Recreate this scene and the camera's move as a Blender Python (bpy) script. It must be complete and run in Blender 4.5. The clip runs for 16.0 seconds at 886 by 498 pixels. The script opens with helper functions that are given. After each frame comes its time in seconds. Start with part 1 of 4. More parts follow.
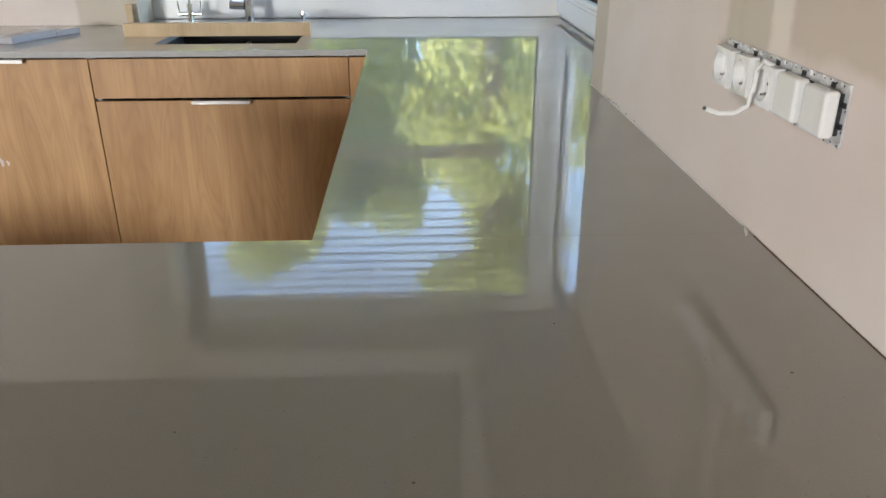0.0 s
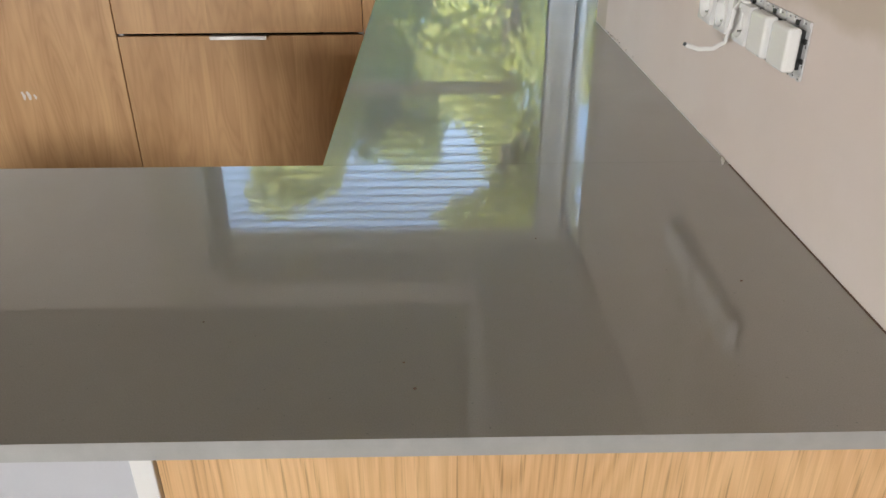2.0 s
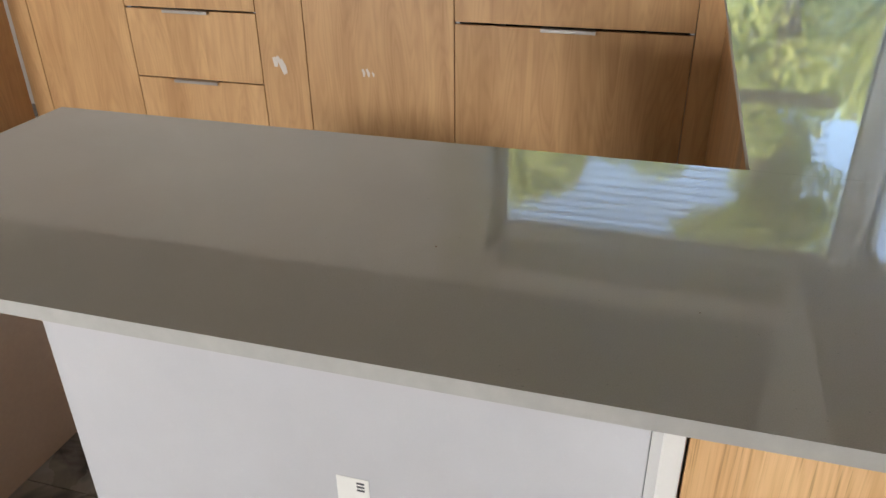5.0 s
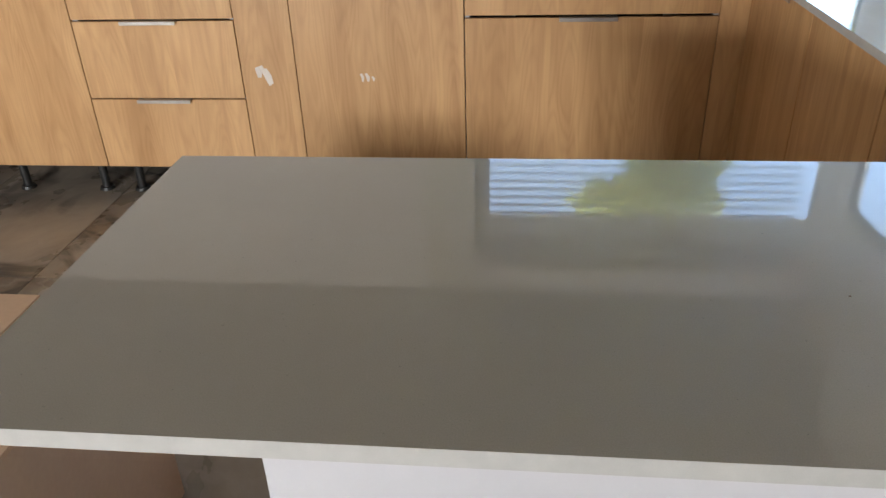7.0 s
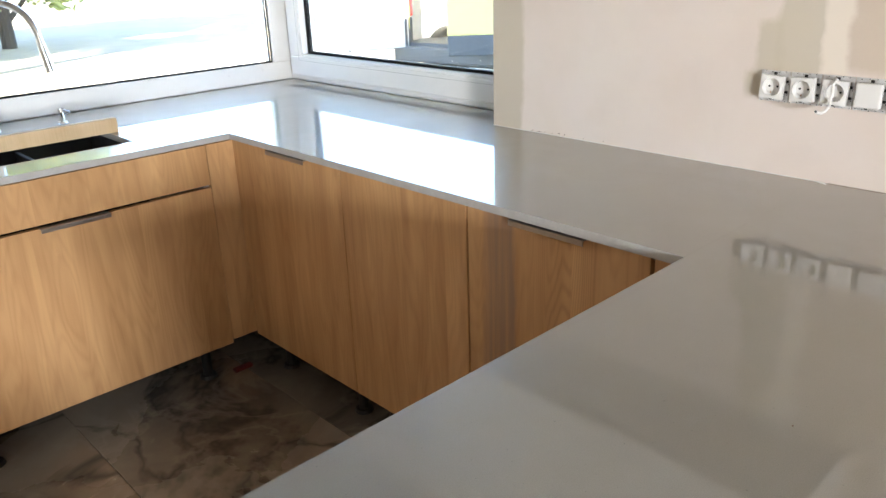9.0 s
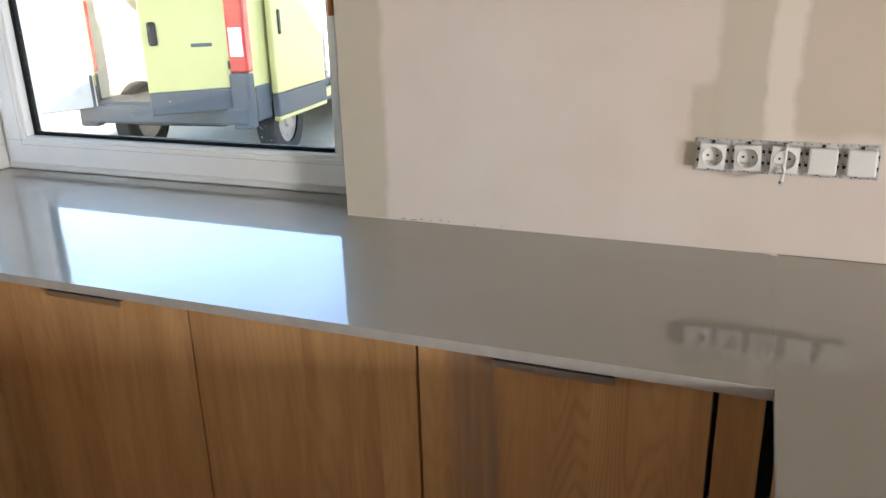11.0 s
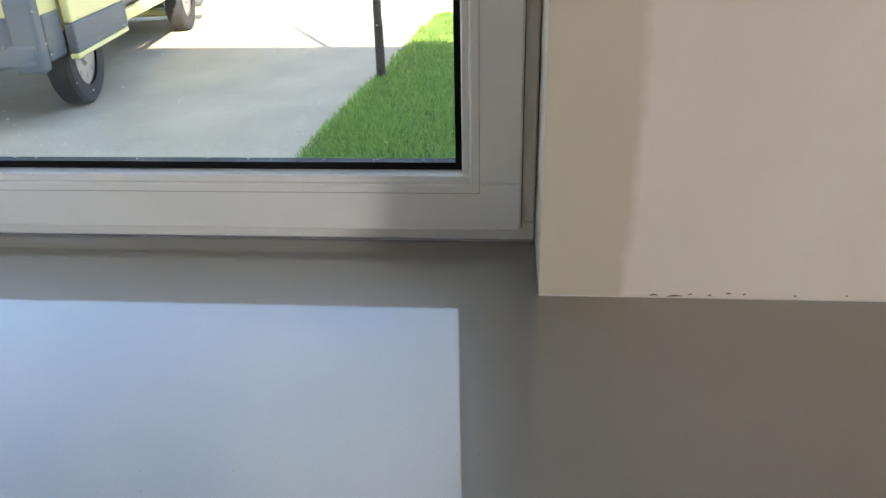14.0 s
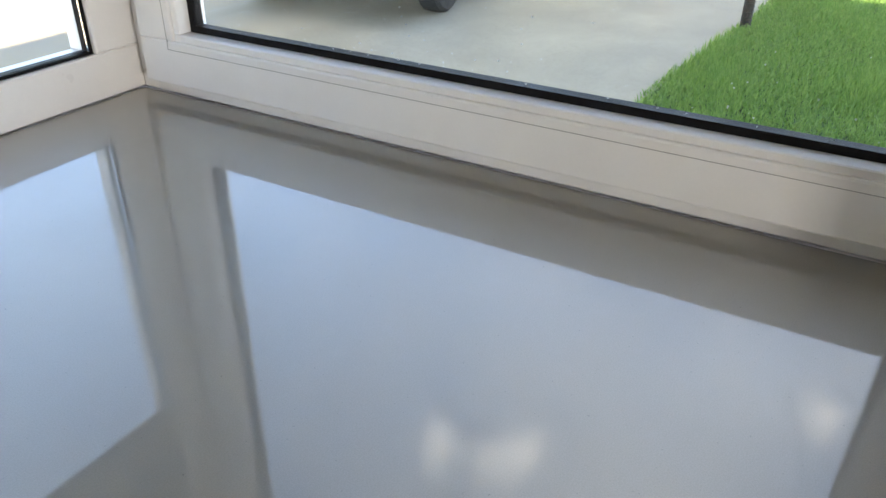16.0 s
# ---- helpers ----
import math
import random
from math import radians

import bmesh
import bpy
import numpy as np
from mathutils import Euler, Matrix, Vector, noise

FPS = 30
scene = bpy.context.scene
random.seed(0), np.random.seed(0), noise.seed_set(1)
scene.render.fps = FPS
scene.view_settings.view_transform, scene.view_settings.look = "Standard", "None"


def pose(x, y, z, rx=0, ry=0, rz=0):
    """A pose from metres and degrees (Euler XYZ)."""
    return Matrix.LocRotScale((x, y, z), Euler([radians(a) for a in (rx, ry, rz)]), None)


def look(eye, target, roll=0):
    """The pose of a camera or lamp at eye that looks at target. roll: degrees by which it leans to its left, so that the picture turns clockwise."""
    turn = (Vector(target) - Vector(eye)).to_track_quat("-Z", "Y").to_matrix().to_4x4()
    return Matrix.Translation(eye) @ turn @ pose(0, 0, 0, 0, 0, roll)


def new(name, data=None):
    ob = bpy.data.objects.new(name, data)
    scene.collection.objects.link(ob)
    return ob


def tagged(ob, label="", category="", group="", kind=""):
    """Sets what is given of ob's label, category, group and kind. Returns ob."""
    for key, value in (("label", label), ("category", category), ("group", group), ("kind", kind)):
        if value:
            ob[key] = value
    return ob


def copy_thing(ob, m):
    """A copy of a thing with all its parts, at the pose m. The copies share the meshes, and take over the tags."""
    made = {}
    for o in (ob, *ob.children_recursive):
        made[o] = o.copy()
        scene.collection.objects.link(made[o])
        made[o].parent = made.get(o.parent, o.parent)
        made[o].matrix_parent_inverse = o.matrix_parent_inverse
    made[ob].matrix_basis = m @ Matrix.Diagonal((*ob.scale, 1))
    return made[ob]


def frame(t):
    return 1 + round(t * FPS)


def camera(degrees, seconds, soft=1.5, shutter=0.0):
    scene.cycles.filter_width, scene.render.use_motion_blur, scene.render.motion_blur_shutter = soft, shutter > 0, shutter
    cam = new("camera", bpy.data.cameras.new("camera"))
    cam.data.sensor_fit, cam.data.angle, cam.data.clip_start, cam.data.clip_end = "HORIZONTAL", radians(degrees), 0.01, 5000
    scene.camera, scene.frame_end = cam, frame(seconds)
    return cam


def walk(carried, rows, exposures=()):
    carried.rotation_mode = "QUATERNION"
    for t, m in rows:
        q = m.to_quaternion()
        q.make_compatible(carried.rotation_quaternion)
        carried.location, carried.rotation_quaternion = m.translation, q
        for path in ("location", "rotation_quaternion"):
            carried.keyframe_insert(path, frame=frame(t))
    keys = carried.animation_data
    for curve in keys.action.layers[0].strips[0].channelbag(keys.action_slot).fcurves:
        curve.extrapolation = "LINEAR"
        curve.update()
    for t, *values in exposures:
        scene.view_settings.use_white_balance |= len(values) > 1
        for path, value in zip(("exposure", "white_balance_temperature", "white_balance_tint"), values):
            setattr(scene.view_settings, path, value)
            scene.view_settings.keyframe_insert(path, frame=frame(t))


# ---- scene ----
cam = camera(60.2, 16.0)
walk(cam, [
    (0.0, pose(-0.486, -0.384, 1.321, 66.29, 0.03, -2.45)),
    (0.5, pose(-0.491, -0.412, 1.334, 66.96, 0.19, -2.31)),
    (1.0, pose(-0.494, -0.431, 1.341, 67.28, 0.10, -2.34)),
    (1.5, pose(-0.498, -0.470, 1.349, 66.26, -0.10, -2.77)),
    (2.0, pose(-0.461, -0.491, 1.344, 61.77, 0.20, -1.06)),
    (2.5, pose(-0.376, -0.515, 1.341, 59.48, 1.00, 1.11)),
    (3.0, pose(-0.333, -0.556, 1.346, 59.89, 1.17, 0.87)),
    (3.5, pose(-0.347, -0.581, 1.345, 60.40, 0.45, 2.84)),
    (4.0, pose(-0.418, -0.586, 1.345, 61.04, -0.28, 9.65)),
    (4.5, pose(-0.574, -0.570, 1.353, 61.43, 0.29, 14.88)),
    (5.0, pose(-0.762, -0.562, 1.358, 61.58, 0.77, 16.61)),
    (5.2, pose(-0.830, -0.567, 1.360, 61.65, 0.84, 17.40)),
    (7.3, pose(-1.448, -0.432, 1.354, 60.25, 2.22, -1.39)),
    (7.5, pose(-1.483, -0.408, 1.356, 61.18, 2.47, -8.33)),
    (8.0, pose(-1.481, -0.304, 1.354, 63.37, 2.72, -22.91)),
    (8.5, pose(-1.575, -0.181, 1.384, 65.95, 1.55, -34.40)),
    (9.0, pose(-1.834, -0.024, 1.433, 68.77, 1.81, -44.03)),
    (9.5, pose(-1.889, 0.092, 1.439, 69.71, 2.36, -49.23)),
    (10.0, pose(-1.819, 0.280, 1.450, 70.63, 2.32, -56.91)),
    (10.2, pose(-1.797, 0.361, 1.457, 70.68, 2.31, -60.43)),
    (12.3, pose(-1.476, 1.189, 1.470, 70.48, 0.73, -72.07)),
    (12.5, pose(-1.413, 1.260, 1.467, 69.98, 0.88, -72.93)),
    (13.0, pose(-1.261, 1.434, 1.467, 68.15, 0.76, -77.15)),
    (13.5, pose(-1.085, 1.588, 1.472, 65.43, 0.56, -80.23)),
    (14.0, pose(-0.975, 1.707, 1.448, 64.07, 1.31, -85.50)),
    (14.5, pose(-0.929, 1.902, 1.430, 62.11, 0.20, -92.52)),
    (15.0, pose(-0.928, 1.988, 1.415, 60.63, -0.10, -88.94)),
    (15.5, pose(-0.871, 1.949, 1.378, 60.25, -0.36, -75.83)),
    (16.0, pose(-0.787, 1.907, 1.384, 59.62, -0.72, -60.52)),
], exposures=[(0.0, 2.65, 6500, 10), (2.0, 2.6, 6600, 10), (3.5, 2.5, 6300, 10), (4.2, 2.52, 6350, 10), (5.2, 2.56, 6750, 10), (7.3, 2.82, 6550, 10), (8.5, 3.2, 6450, 10), (9.0, 3.27, 6450, 10), (10.2, 3.1, 6650, 11), (12.3, 2.38, 6850, 13), (13.5, 2.4, 6850, 13), (14.5, 2.6, 6950, 12), (15.0, 2.62, 7100, 13), (16.0, 2.55, 7200, 13)])

# ---- daylight ----
SUN_FROM = Vector((-1.0, -0.55, 0.80)).normalized()
GROUND = -0.15
world = bpy.data.worlds.new("world")
scene.world = world
world.use_nodes = True
wn = world.node_tree.nodes
sky = wn.new("ShaderNodeTexSky")
sky.sky_type, sky.sun_disc = "NISHITA", False
sky.sun_elevation = math.asin(SUN_FROM.z)
sky.sun_rotation = math.atan2(SUN_FROM.x, SUN_FROM.y)
sky.dust_density, sky.air_density, sky.ozone_density = 0.3, 1.0, 2.2
# thin drifting cloud
wc_, wno, wmr, wmx = wn.new("ShaderNodeTexCoord"), wn.new("ShaderNodeTexNoise"), wn.new("ShaderNodeMapRange"), wn.new("ShaderNodeMix")
wno.inputs["Scale"].default_value, wno.inputs["Detail"].default_value, wno.inputs["Distortion"].default_value = 1.7, 6.0, 0.3
wmr.inputs[1].default_value, wmr.inputs[2].default_value, wmr.inputs[3].default_value, wmr.inputs[4].default_value = 0.50, 0.80, 0.02, 0.22
wmx.data_type = "RGBA"
wmx.inputs[7].default_value = (5.3, 5.8, 6.3, 1)
wl = world.node_tree.links


def puff(under, way, wide, thick=0.5, wob_scale=11.0, tone=(8.4, 8.3, 8.0)):
    """A small bright cumulus in the sky, in the direction way."""
    dist, wob, sub, rng, mx = wn.new("ShaderNodeVectorMath"), wn.new("ShaderNodeTexNoise"), wn.new("ShaderNodeMath"), wn.new("ShaderNodeMapRange"), wn.new("ShaderNodeMix")
    flat, grow = wn.new("ShaderNodeVectorMath"), wn.new("ShaderNodeMath")
    flat.operation, dist.operation, sub.operation, grow.operation, mx.data_type = "NORMALIZE", "DISTANCE", "MULTIPLY", "ADD", "RGBA"
    wob.inputs["Scale"].default_value, wob.inputs["Detail"].default_value = wob_scale, 5.0
    dist.inputs[1].default_value = Vector(way).normalized()
    sub.inputs[1].default_value = wide * 2.6
    rng.interpolation_type = "SMOOTHSTEP"
    for k, v in enumerate((wide * 0.9, wide * 2.5, thick, 0.0)): rng.inputs[k + 1].default_value = v
    mx.inputs[7].default_value = (*tone, 1)
    for a, b in ((wc_.outputs["Generated"], flat.inputs[0]), (flat.outputs[0], dist.inputs[0]), (flat.outputs[0], wob.inputs["Vector"]), (wob.outputs[0], sub.inputs[0]), (dist.outputs["Value"], grow.inputs[0]), (sub.outputs[0], grow.inputs[1]), (grow.outputs[0], rng.inputs[0]), (rng.outputs[0], mx.inputs[0]), (under, mx.inputs[6])):
        wl.new(a, b)
    return mx.outputs[2]


for a_, b_ in ((wc_.outputs["Generated"], wno.inputs["Vector"]), (wno.outputs[0], wmr.inputs[0]), (wmr.outputs[0], wmx.inputs[0]), (sky.outputs[0], wmx.inputs[6])):
    wl.new(a_, b_)
clouded = puff(wmx.outputs[2], (0.70, 0.15, 0.70), 0.42, 0.50, 2.5, (4.6, 4.7, 4.6))
for way, wide in (((0.796, -0.064, 0.601), 0.032), ((0.62, 0.338, 0.708), 0.04), ((0.645, 0.285, 0.709), 0.05), ((0.665, 0.245, 0.705), 0.04)):
    clouded = puff(clouded, way, wide)
wl.new(clouded, wn["Background"].inputs[0])
wn["Background"].inputs[1].default_value = 0.15

sun = new("sun", bpy.data.lights.new("sun", "SUN"))
sun.data.energy, sun.data.angle, sun.data.color = 4.5, radians(0.6), (1.0, 0.93, 0.82)
sun.matrix_world = look((0, 0, 30), Vector((0, 0, 30)) - SUN_FROM)

# added daylight of an unseen window, assumed in the wall behind the kitchen
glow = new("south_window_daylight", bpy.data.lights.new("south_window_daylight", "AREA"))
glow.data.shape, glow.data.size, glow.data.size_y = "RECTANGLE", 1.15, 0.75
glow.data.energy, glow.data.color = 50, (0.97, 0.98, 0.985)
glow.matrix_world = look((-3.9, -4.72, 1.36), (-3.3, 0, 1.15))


# ---- materials ----
def nodes_of(name):
    m = bpy.data.materials.new(name)
    m.use_nodes = True
    t = m.node_tree
    return m, t, t.nodes["Principled BSDF"]


def link(t, a, b):
    t.links.new(a, b)


def add(t, kind, **values):
    n = t.nodes.new(kind)
    for k, v in values.items():
        if k in ("operation", "blend_type", "data_type", "noise_dimensions", "feature", "wave_type", "bands_direction"):
            if k == "operation": n.operation = v
            elif k == "blend_type": n.blend_type = v
            elif k == "data_type": n.data_type = v
            elif k == "feature": n.feature = v
            elif k == "wave_type": n.wave_type = v
            elif k == "bands_direction": n.bands_direction = v
        else:
            n.inputs[k].default_value = v
    return n


def maths(t, op, a, b=None):
    n = t.nodes.new("ShaderNodeMath")
    n.operation = op
    for i, v in enumerate((a, b)):
        if v is None: continue
        if isinstance(v, (int, float)): n.inputs[i].default_value = v
        else: link(t, v, n.inputs[i])
    return n.outputs[0]


def mixed(t, fac, a, b, blend="MIX"):
    n = t.nodes.new("ShaderNodeMix")
    n.data_type, n.blend_type = "RGBA", blend
    for socket, v in ((n.inputs[0], fac), (n.inputs[6], a), (n.inputs[7], b)):
        if isinstance(v, (int, float)): socket.default_value = v
        elif isinstance(v, tuple): socket.default_value = (*v, 1)
        else: link(t, v, socket)
    return n.outputs[2]


def coords(t, scale=(1, 1, 1), shuffle=0.0):
    c = t.nodes.new("ShaderNodeTexCoord").outputs["Object"]
    if shuffle:
        r = t.nodes.new("ShaderNodeObjectInfo").outputs["Random"]
        v = t.nodes.new("ShaderNodeVectorMath")
        v.operation = "ADD"
        link(t, c, v.inputs[0])
        s = t.nodes.new("ShaderNodeCombineXYZ")
        for i, k in enumerate((1.0, 0.7, 1.7)):
            link(t, maths(t, "MULTIPLY", r, shuffle * k), s.inputs[i])
        link(t, s.outputs[0], v.inputs[1])
        c = v.outputs[0]
    m = t.nodes.new("ShaderNodeMapping")
    m.inputs["Scale"].default_value = scale
    link(t, c, m.inputs[0])
    return m.outputs[0]


def noisy(t, vec, scale, detail=4.0, rough=0.55, distortion=0.0):
    n = add(t, "ShaderNodeTexNoise", Scale=scale, Detail=detail, Roughness=rough, Distortion=distortion)
    link(t, vec, n.inputs["Vector"])
    return n.outputs[0]


def ramp(t, fac, lo, hi, a=0.0, b=1.0):
    n = t.nodes.new("ShaderNodeMapRange")
    link(t, fac, n.inputs[0])
    for i, v in enumerate((lo, hi, a, b)): n.inputs[i + 1].default_value = v
    return n.outputs[0]


def bumped(t, bsdf, height, strength, distance=0.002):
    b = add(t, "ShaderNodeBump", Strength=strength, Distance=distance)
    link(t, height, b.inputs["Height"])
    link(t, b.outputs[0], bsdf.inputs["Normal"])


def simple(name, color, rough=0.5, metal=0.0, vary=0.12, scale=9.0, bump=0.06, coat=0.0):
    """A plain surface with grain at two scales."""
    m, t, b = nodes_of(name)
    v = coords(t)
    big, fine = noisy(t, v, scale, 3), noisy(t, v, scale * 22, 3)
    f = maths(t, "ADD", maths(t, "MULTIPLY", big, 0.7), maths(t, "MULTIPLY", fine, 0.3))
    c = mixed(t, ramp(t, f, 0.3, 0.7), tuple(x * (1 - vary) for x in color), tuple(min(1, x * (1 + vary)) for x in color))
    link(t, c, b.inputs["Base Color"])
    link(t, ramp(t, big, 0.3, 0.7, max(0.02, rough * 0.85), min(1, rough * 1.15)), b.inputs["Roughness"])
    b.inputs["Metallic"].default_value = metal
    b.inputs["Coat Weight"].default_value = coat
    if bump: bumped(t, b, fine, bump, 0.001)
    return m


def make_wood(name, light, dark, rough=0.42, shuffle=30.0, curl=26.0, lo=0.15, hi=0.95):
    """Light oak with upright cathedral grain."""
    m, t, b = nodes_of(name)
    c = coords(t, shuffle=shuffle)
    sep = t.nodes.new("ShaderNodeSeparateXYZ")
    link(t, c, sep.inputs[0])
    across = maths(t, "ADD", sep.outputs[0], sep.outputs[1])
    def stretched(kx, kz):
        n = t.nodes.new("ShaderNodeCombineXYZ")
        link(t, maths(t, "MULTIPLY", across, kx), n.inputs[0])
        link(t, maths(t, "MULTIPLY", sep.outputs[2], kz), n.inputs[2])
        return n.outputs[0]
    warp = noisy(t, stretched(3.2, 0.75), 1.0, 2.5, 0.5, 0.3)
    rings = maths(t, "SINE", maths(t, "ADD", maths(t, "MULTIPLY", warp, curl), maths(t, "MULTIPLY", across, 45.0)))
    rings = ramp(t, rings, -1, 1)
    rings = maths(t, "POWER", rings, 2.2)
    planks = noisy(t, stretched(7.0, 0.25), 1.0, 1.5, 0.4)
    fine = noisy(t, stretched(190.0, 5.0), 1.0, 5, 0.65)
    pores = noisy(t, stretched(420.0, 16.0), 1.0, 2, 0.5)
    shade = maths(t, "ADD", maths(t, "MULTIPLY", rings, 0.24), maths(t, "MULTIPLY", ramp(t, planks, 0.3, 0.7), 0.42))
    shade = maths(t, "ADD", shade, maths(t, "MULTIPLY", ramp(t, fine, 0.3, 0.7), 0.34))
    col = mixed(t, ramp(t, shade, lo, hi), light, dark)
    col = mixed(t, ramp(t, pores, 0.62, 0.76, 0, 0.16), col, tuple(x * 0.55 for x in dark))
    link(t, col, b.inputs["Base Color"])
    link(t, ramp(t, fine, 0.3, 0.7, rough - 0.06, rough + 0.08), b.inputs["Roughness"])
    b.inputs["Specular IOR Level"].default_value = 0.35
    bumped(t, b, maths(t, "SUBTRACT", fine, maths(t, "MULTIPLY", rings, 0.3)), 0.12, 0.0015)
    return m


def make_staves(name, light, dark, pore, rough=0.4, shuffle=30.0, width=0.11, ring=0.3, grain=0.35, tone=0.35, pits=0.5, broad=0.2, streaks=0.3, turns=110.0, line=1.8, wide=9.0, long=1.1, stain=None):
    """Oak veneer of joined upright staves, each with its own tint and cathedral figure."""
    m, t, b = nodes_of(name)
    sep = t.nodes.new("ShaderNodeSeparateXYZ")
    link(t, coords(t, shuffle=shuffle), sep.inputs[0])
    across = maths(t, "ADD", sep.outputs[0], sep.outputs[1])
    place = maths(t, "DIVIDE", across, width)
    white = t.nodes.new("ShaderNodeTexWhiteNoise")
    white.noise_dimensions = "1D"
    link(t, maths(t, "FLOOR", place), white.inputs["W"])
    r = white.outputs["Value"]
    def stretched(kx, kz):
        n = t.nodes.new("ShaderNodeCombineXYZ")
        link(t, maths(t, "MULTIPLY", across, kx), n.inputs[0])
        link(t, maths(t, "MULTIPLY", r, 37.0), n.inputs[1])
        link(t, maths(t, "MULTIPLY", sep.outputs[2], kz), n.inputs[2])
        return n.outputs[0]
    warp = noisy(t, stretched(wide, long), 1.0, 1.6, 0.45, 0.25)
    wavy = maths(t, "ADD", maths(t, "MULTIPLY", warp, turns), maths(t, "MULTIPLY", noisy(t, stretched(70.0, 5.0), 1.0, 4, 0.6), 2.6))
    rings = maths(t, "POWER", ramp(t, maths(t, "SINE", wavy), -1, 1), line)
    fine = noisy(t, stretched(430.0, 7.0), 1.0, 5, 0.7)
    streak = noisy(t, stretched(60.0, 1.6), 1.0, 3, 0.55)
    pores = noisy(t, stretched(560.0, 9.0), 1.0, 2, 0.5)
    shade = maths(t, "ADD", maths(t, "MULTIPLY", rings, ring), maths(t, "MULTIPLY", r, tone))
    shade = maths(t, "ADD", shade, maths(t, "MULTIPLY", ramp(t, fine, 0.3, 0.7), grain))
    shade = maths(t, "ADD", shade, maths(t, "MULTIPLY", ramp(t, streak, 0.3, 0.7), streaks))
    patch = noisy(t, stretched(13.0, 1.7), 1.0, 3.5, 0.55, 0.6)
    shade = maths(t, "ADD", shade, maths(t, "MULTIPLY", ramp(t, patch, 0.32, 0.68), broad))
    col = mixed(t, ramp(t, shade, 0.15, 1.25), light, dark)
    where = maths(t, "MULTIPLY", ramp(t, pores, 0.56, 0.70, 0, pits), ramp(t, rings, 0.1, 0.8, 0.35, 1.0))
    col = mixed(t, where, col, pore)
    if stain:
        own = t.nodes.new("ShaderNodeSeparateXYZ")
        c = coords(t)
        link(t, c, own.inputs[0])
        s = maths(t, "ADD", own.outputs[1], maths(t, "MULTIPLY", maths(t, "SUBTRACT", noisy(t, coords(t, (1, 9, 1.6)), 2.5, 4, 0.6), 0.5), 0.05))
        k = maths(t, "MULTIPLY", ramp(t, s, stain[0], stain[0] + 0.012), ramp(t, s, stain[1] - 0.03, stain[1], 1, 0))
        k = maths(t, "MULTIPLY", k, ramp(t, streak, 0.30, 0.62, 0.35, 0.85))
        col = mixed(t, k, col, stain[2])
        lines = maths(t, "MULTIPLY", ramp(t, own.outputs[1], -0.20, -0.12), ramp(t, own.outputs[1], -0.03, 0.03, 1, 0))
        col = mixed(t, maths(t, "MULTIPLY", lines, maths(t, "MULTIPLY", rings, 0.17)), col, pore)
    link(t, col, b.inputs["Base Color"])
    link(t, ramp(t, fine, 0.3, 0.7, rough - 0.05, rough + 0.09), b.inputs["Roughness"])
    b.inputs["Specular IOR Level"].default_value = 0.35
    bumped(t, b, maths(t, "SUBTRACT", fine, maths(t, "MULTIPLY", pores, 0.6)), 0.12, 0.0012)
    return m


def make_plaster(name, bands):
    """Skimmed plaster, with bands of joint filler and painted shade: (axis, from, to, axis2, from2, to2, tint)."""
    m, t, b = nodes_of(name)
    c = coords(t)
    cloud, mid, fine = noisy(t, c, 1.3, 3), noisy(t, c, 7, 4), noisy(t, c, 130, 3)
    col = mixed(t, ramp(t, cloud, 0.35, 0.65), (0.735, 0.635, 0.575), (0.765, 0.70, 0.65))
    col = mixed(t, ramp(t, mid, 0.45, 0.75, 0, 0.25), col, (0.64, 0.56, 0.49))
    sep = t.nodes.new("ShaderNodeSeparateXYZ")
    link(t, c, sep.inputs[0])
    wobble = maths(t, "MULTIPLY", maths(t, "SUBTRACT", noisy(t, c, 9, 4, 0.6), 0.5), 0.05)
    for ax, a0, a1, az0, az1, tint in bands:
        s = maths(t, "ADD", sep.outputs[ax], wobble)
        z = maths(t, "ADD", sep.outputs[2], wobble)
        k = maths(t, "MULTIPLY", ramp(t, s, a0 - 0.008, a0 + 0.008), ramp(t, s, a1 - 0.008, a1 + 0.008, 1, 0))
        k = maths(t, "MULTIPLY", k, maths(t, "MULTIPLY", ramp(t, z, az0 - 0.01, az0 + 0.01), ramp(t, z, az1 - 0.01, az1 + 0.01, 1, 0)))
        col = mixed(t, maths(t, "MULTIPLY", k, 0.85), col, tint)
    link(t, col, b.inputs["Base Color"])
    b.inputs["Roughness"].default_value = 0.62
    bumped(t, b, maths(t, "ADD", fine, maths(t, "MULTIPLY", mid, 3.0)), 0.10, 0.002)
    return m


def make_quartz():
    """Polished taupe engineered stone with small flecks and faint smears."""
    m, t, b = nodes_of("taupe_quartz")
    c = coords(t)
    fine, mid, flecks = noisy(t, c, 700, 2), noisy(t, c, 38, 5, 0.6), noisy(t, c, 210, 2)
    col = mixed(t, ramp(t, fine, 0.35, 0.65), (0.228, 0.208, 0.175), (0.266, 0.244, 0.208))
    col = mixed(t, ramp(t, mid, 0.52, 0.75, 0, 0.14), col, (0.28, 0.265, 0.24))
    col = mixed(t, ramp(t, flecks, 0.70, 0.76, 0, 0.55), col, (0.08, 0.075, 0.07))
    link(t, col, b.inputs["Base Color"])
    smear = noisy(t, c, 3.5, 4, 0.6, 0.8)
    link(t, ramp(t, smear, 0.3, 0.75, 0.38, 0.48), b.inputs["Roughness"])
    b.inputs["IOR"].default_value = 1.75
    b.inputs["Coat Weight"].default_value, b.inputs["Coat IOR"].default_value = 1.0, 1.72
    link(t, ramp(t, smear, 0.3, 0.75, 0.031, 0.048), b.inputs["Coat Roughness"])
    return m


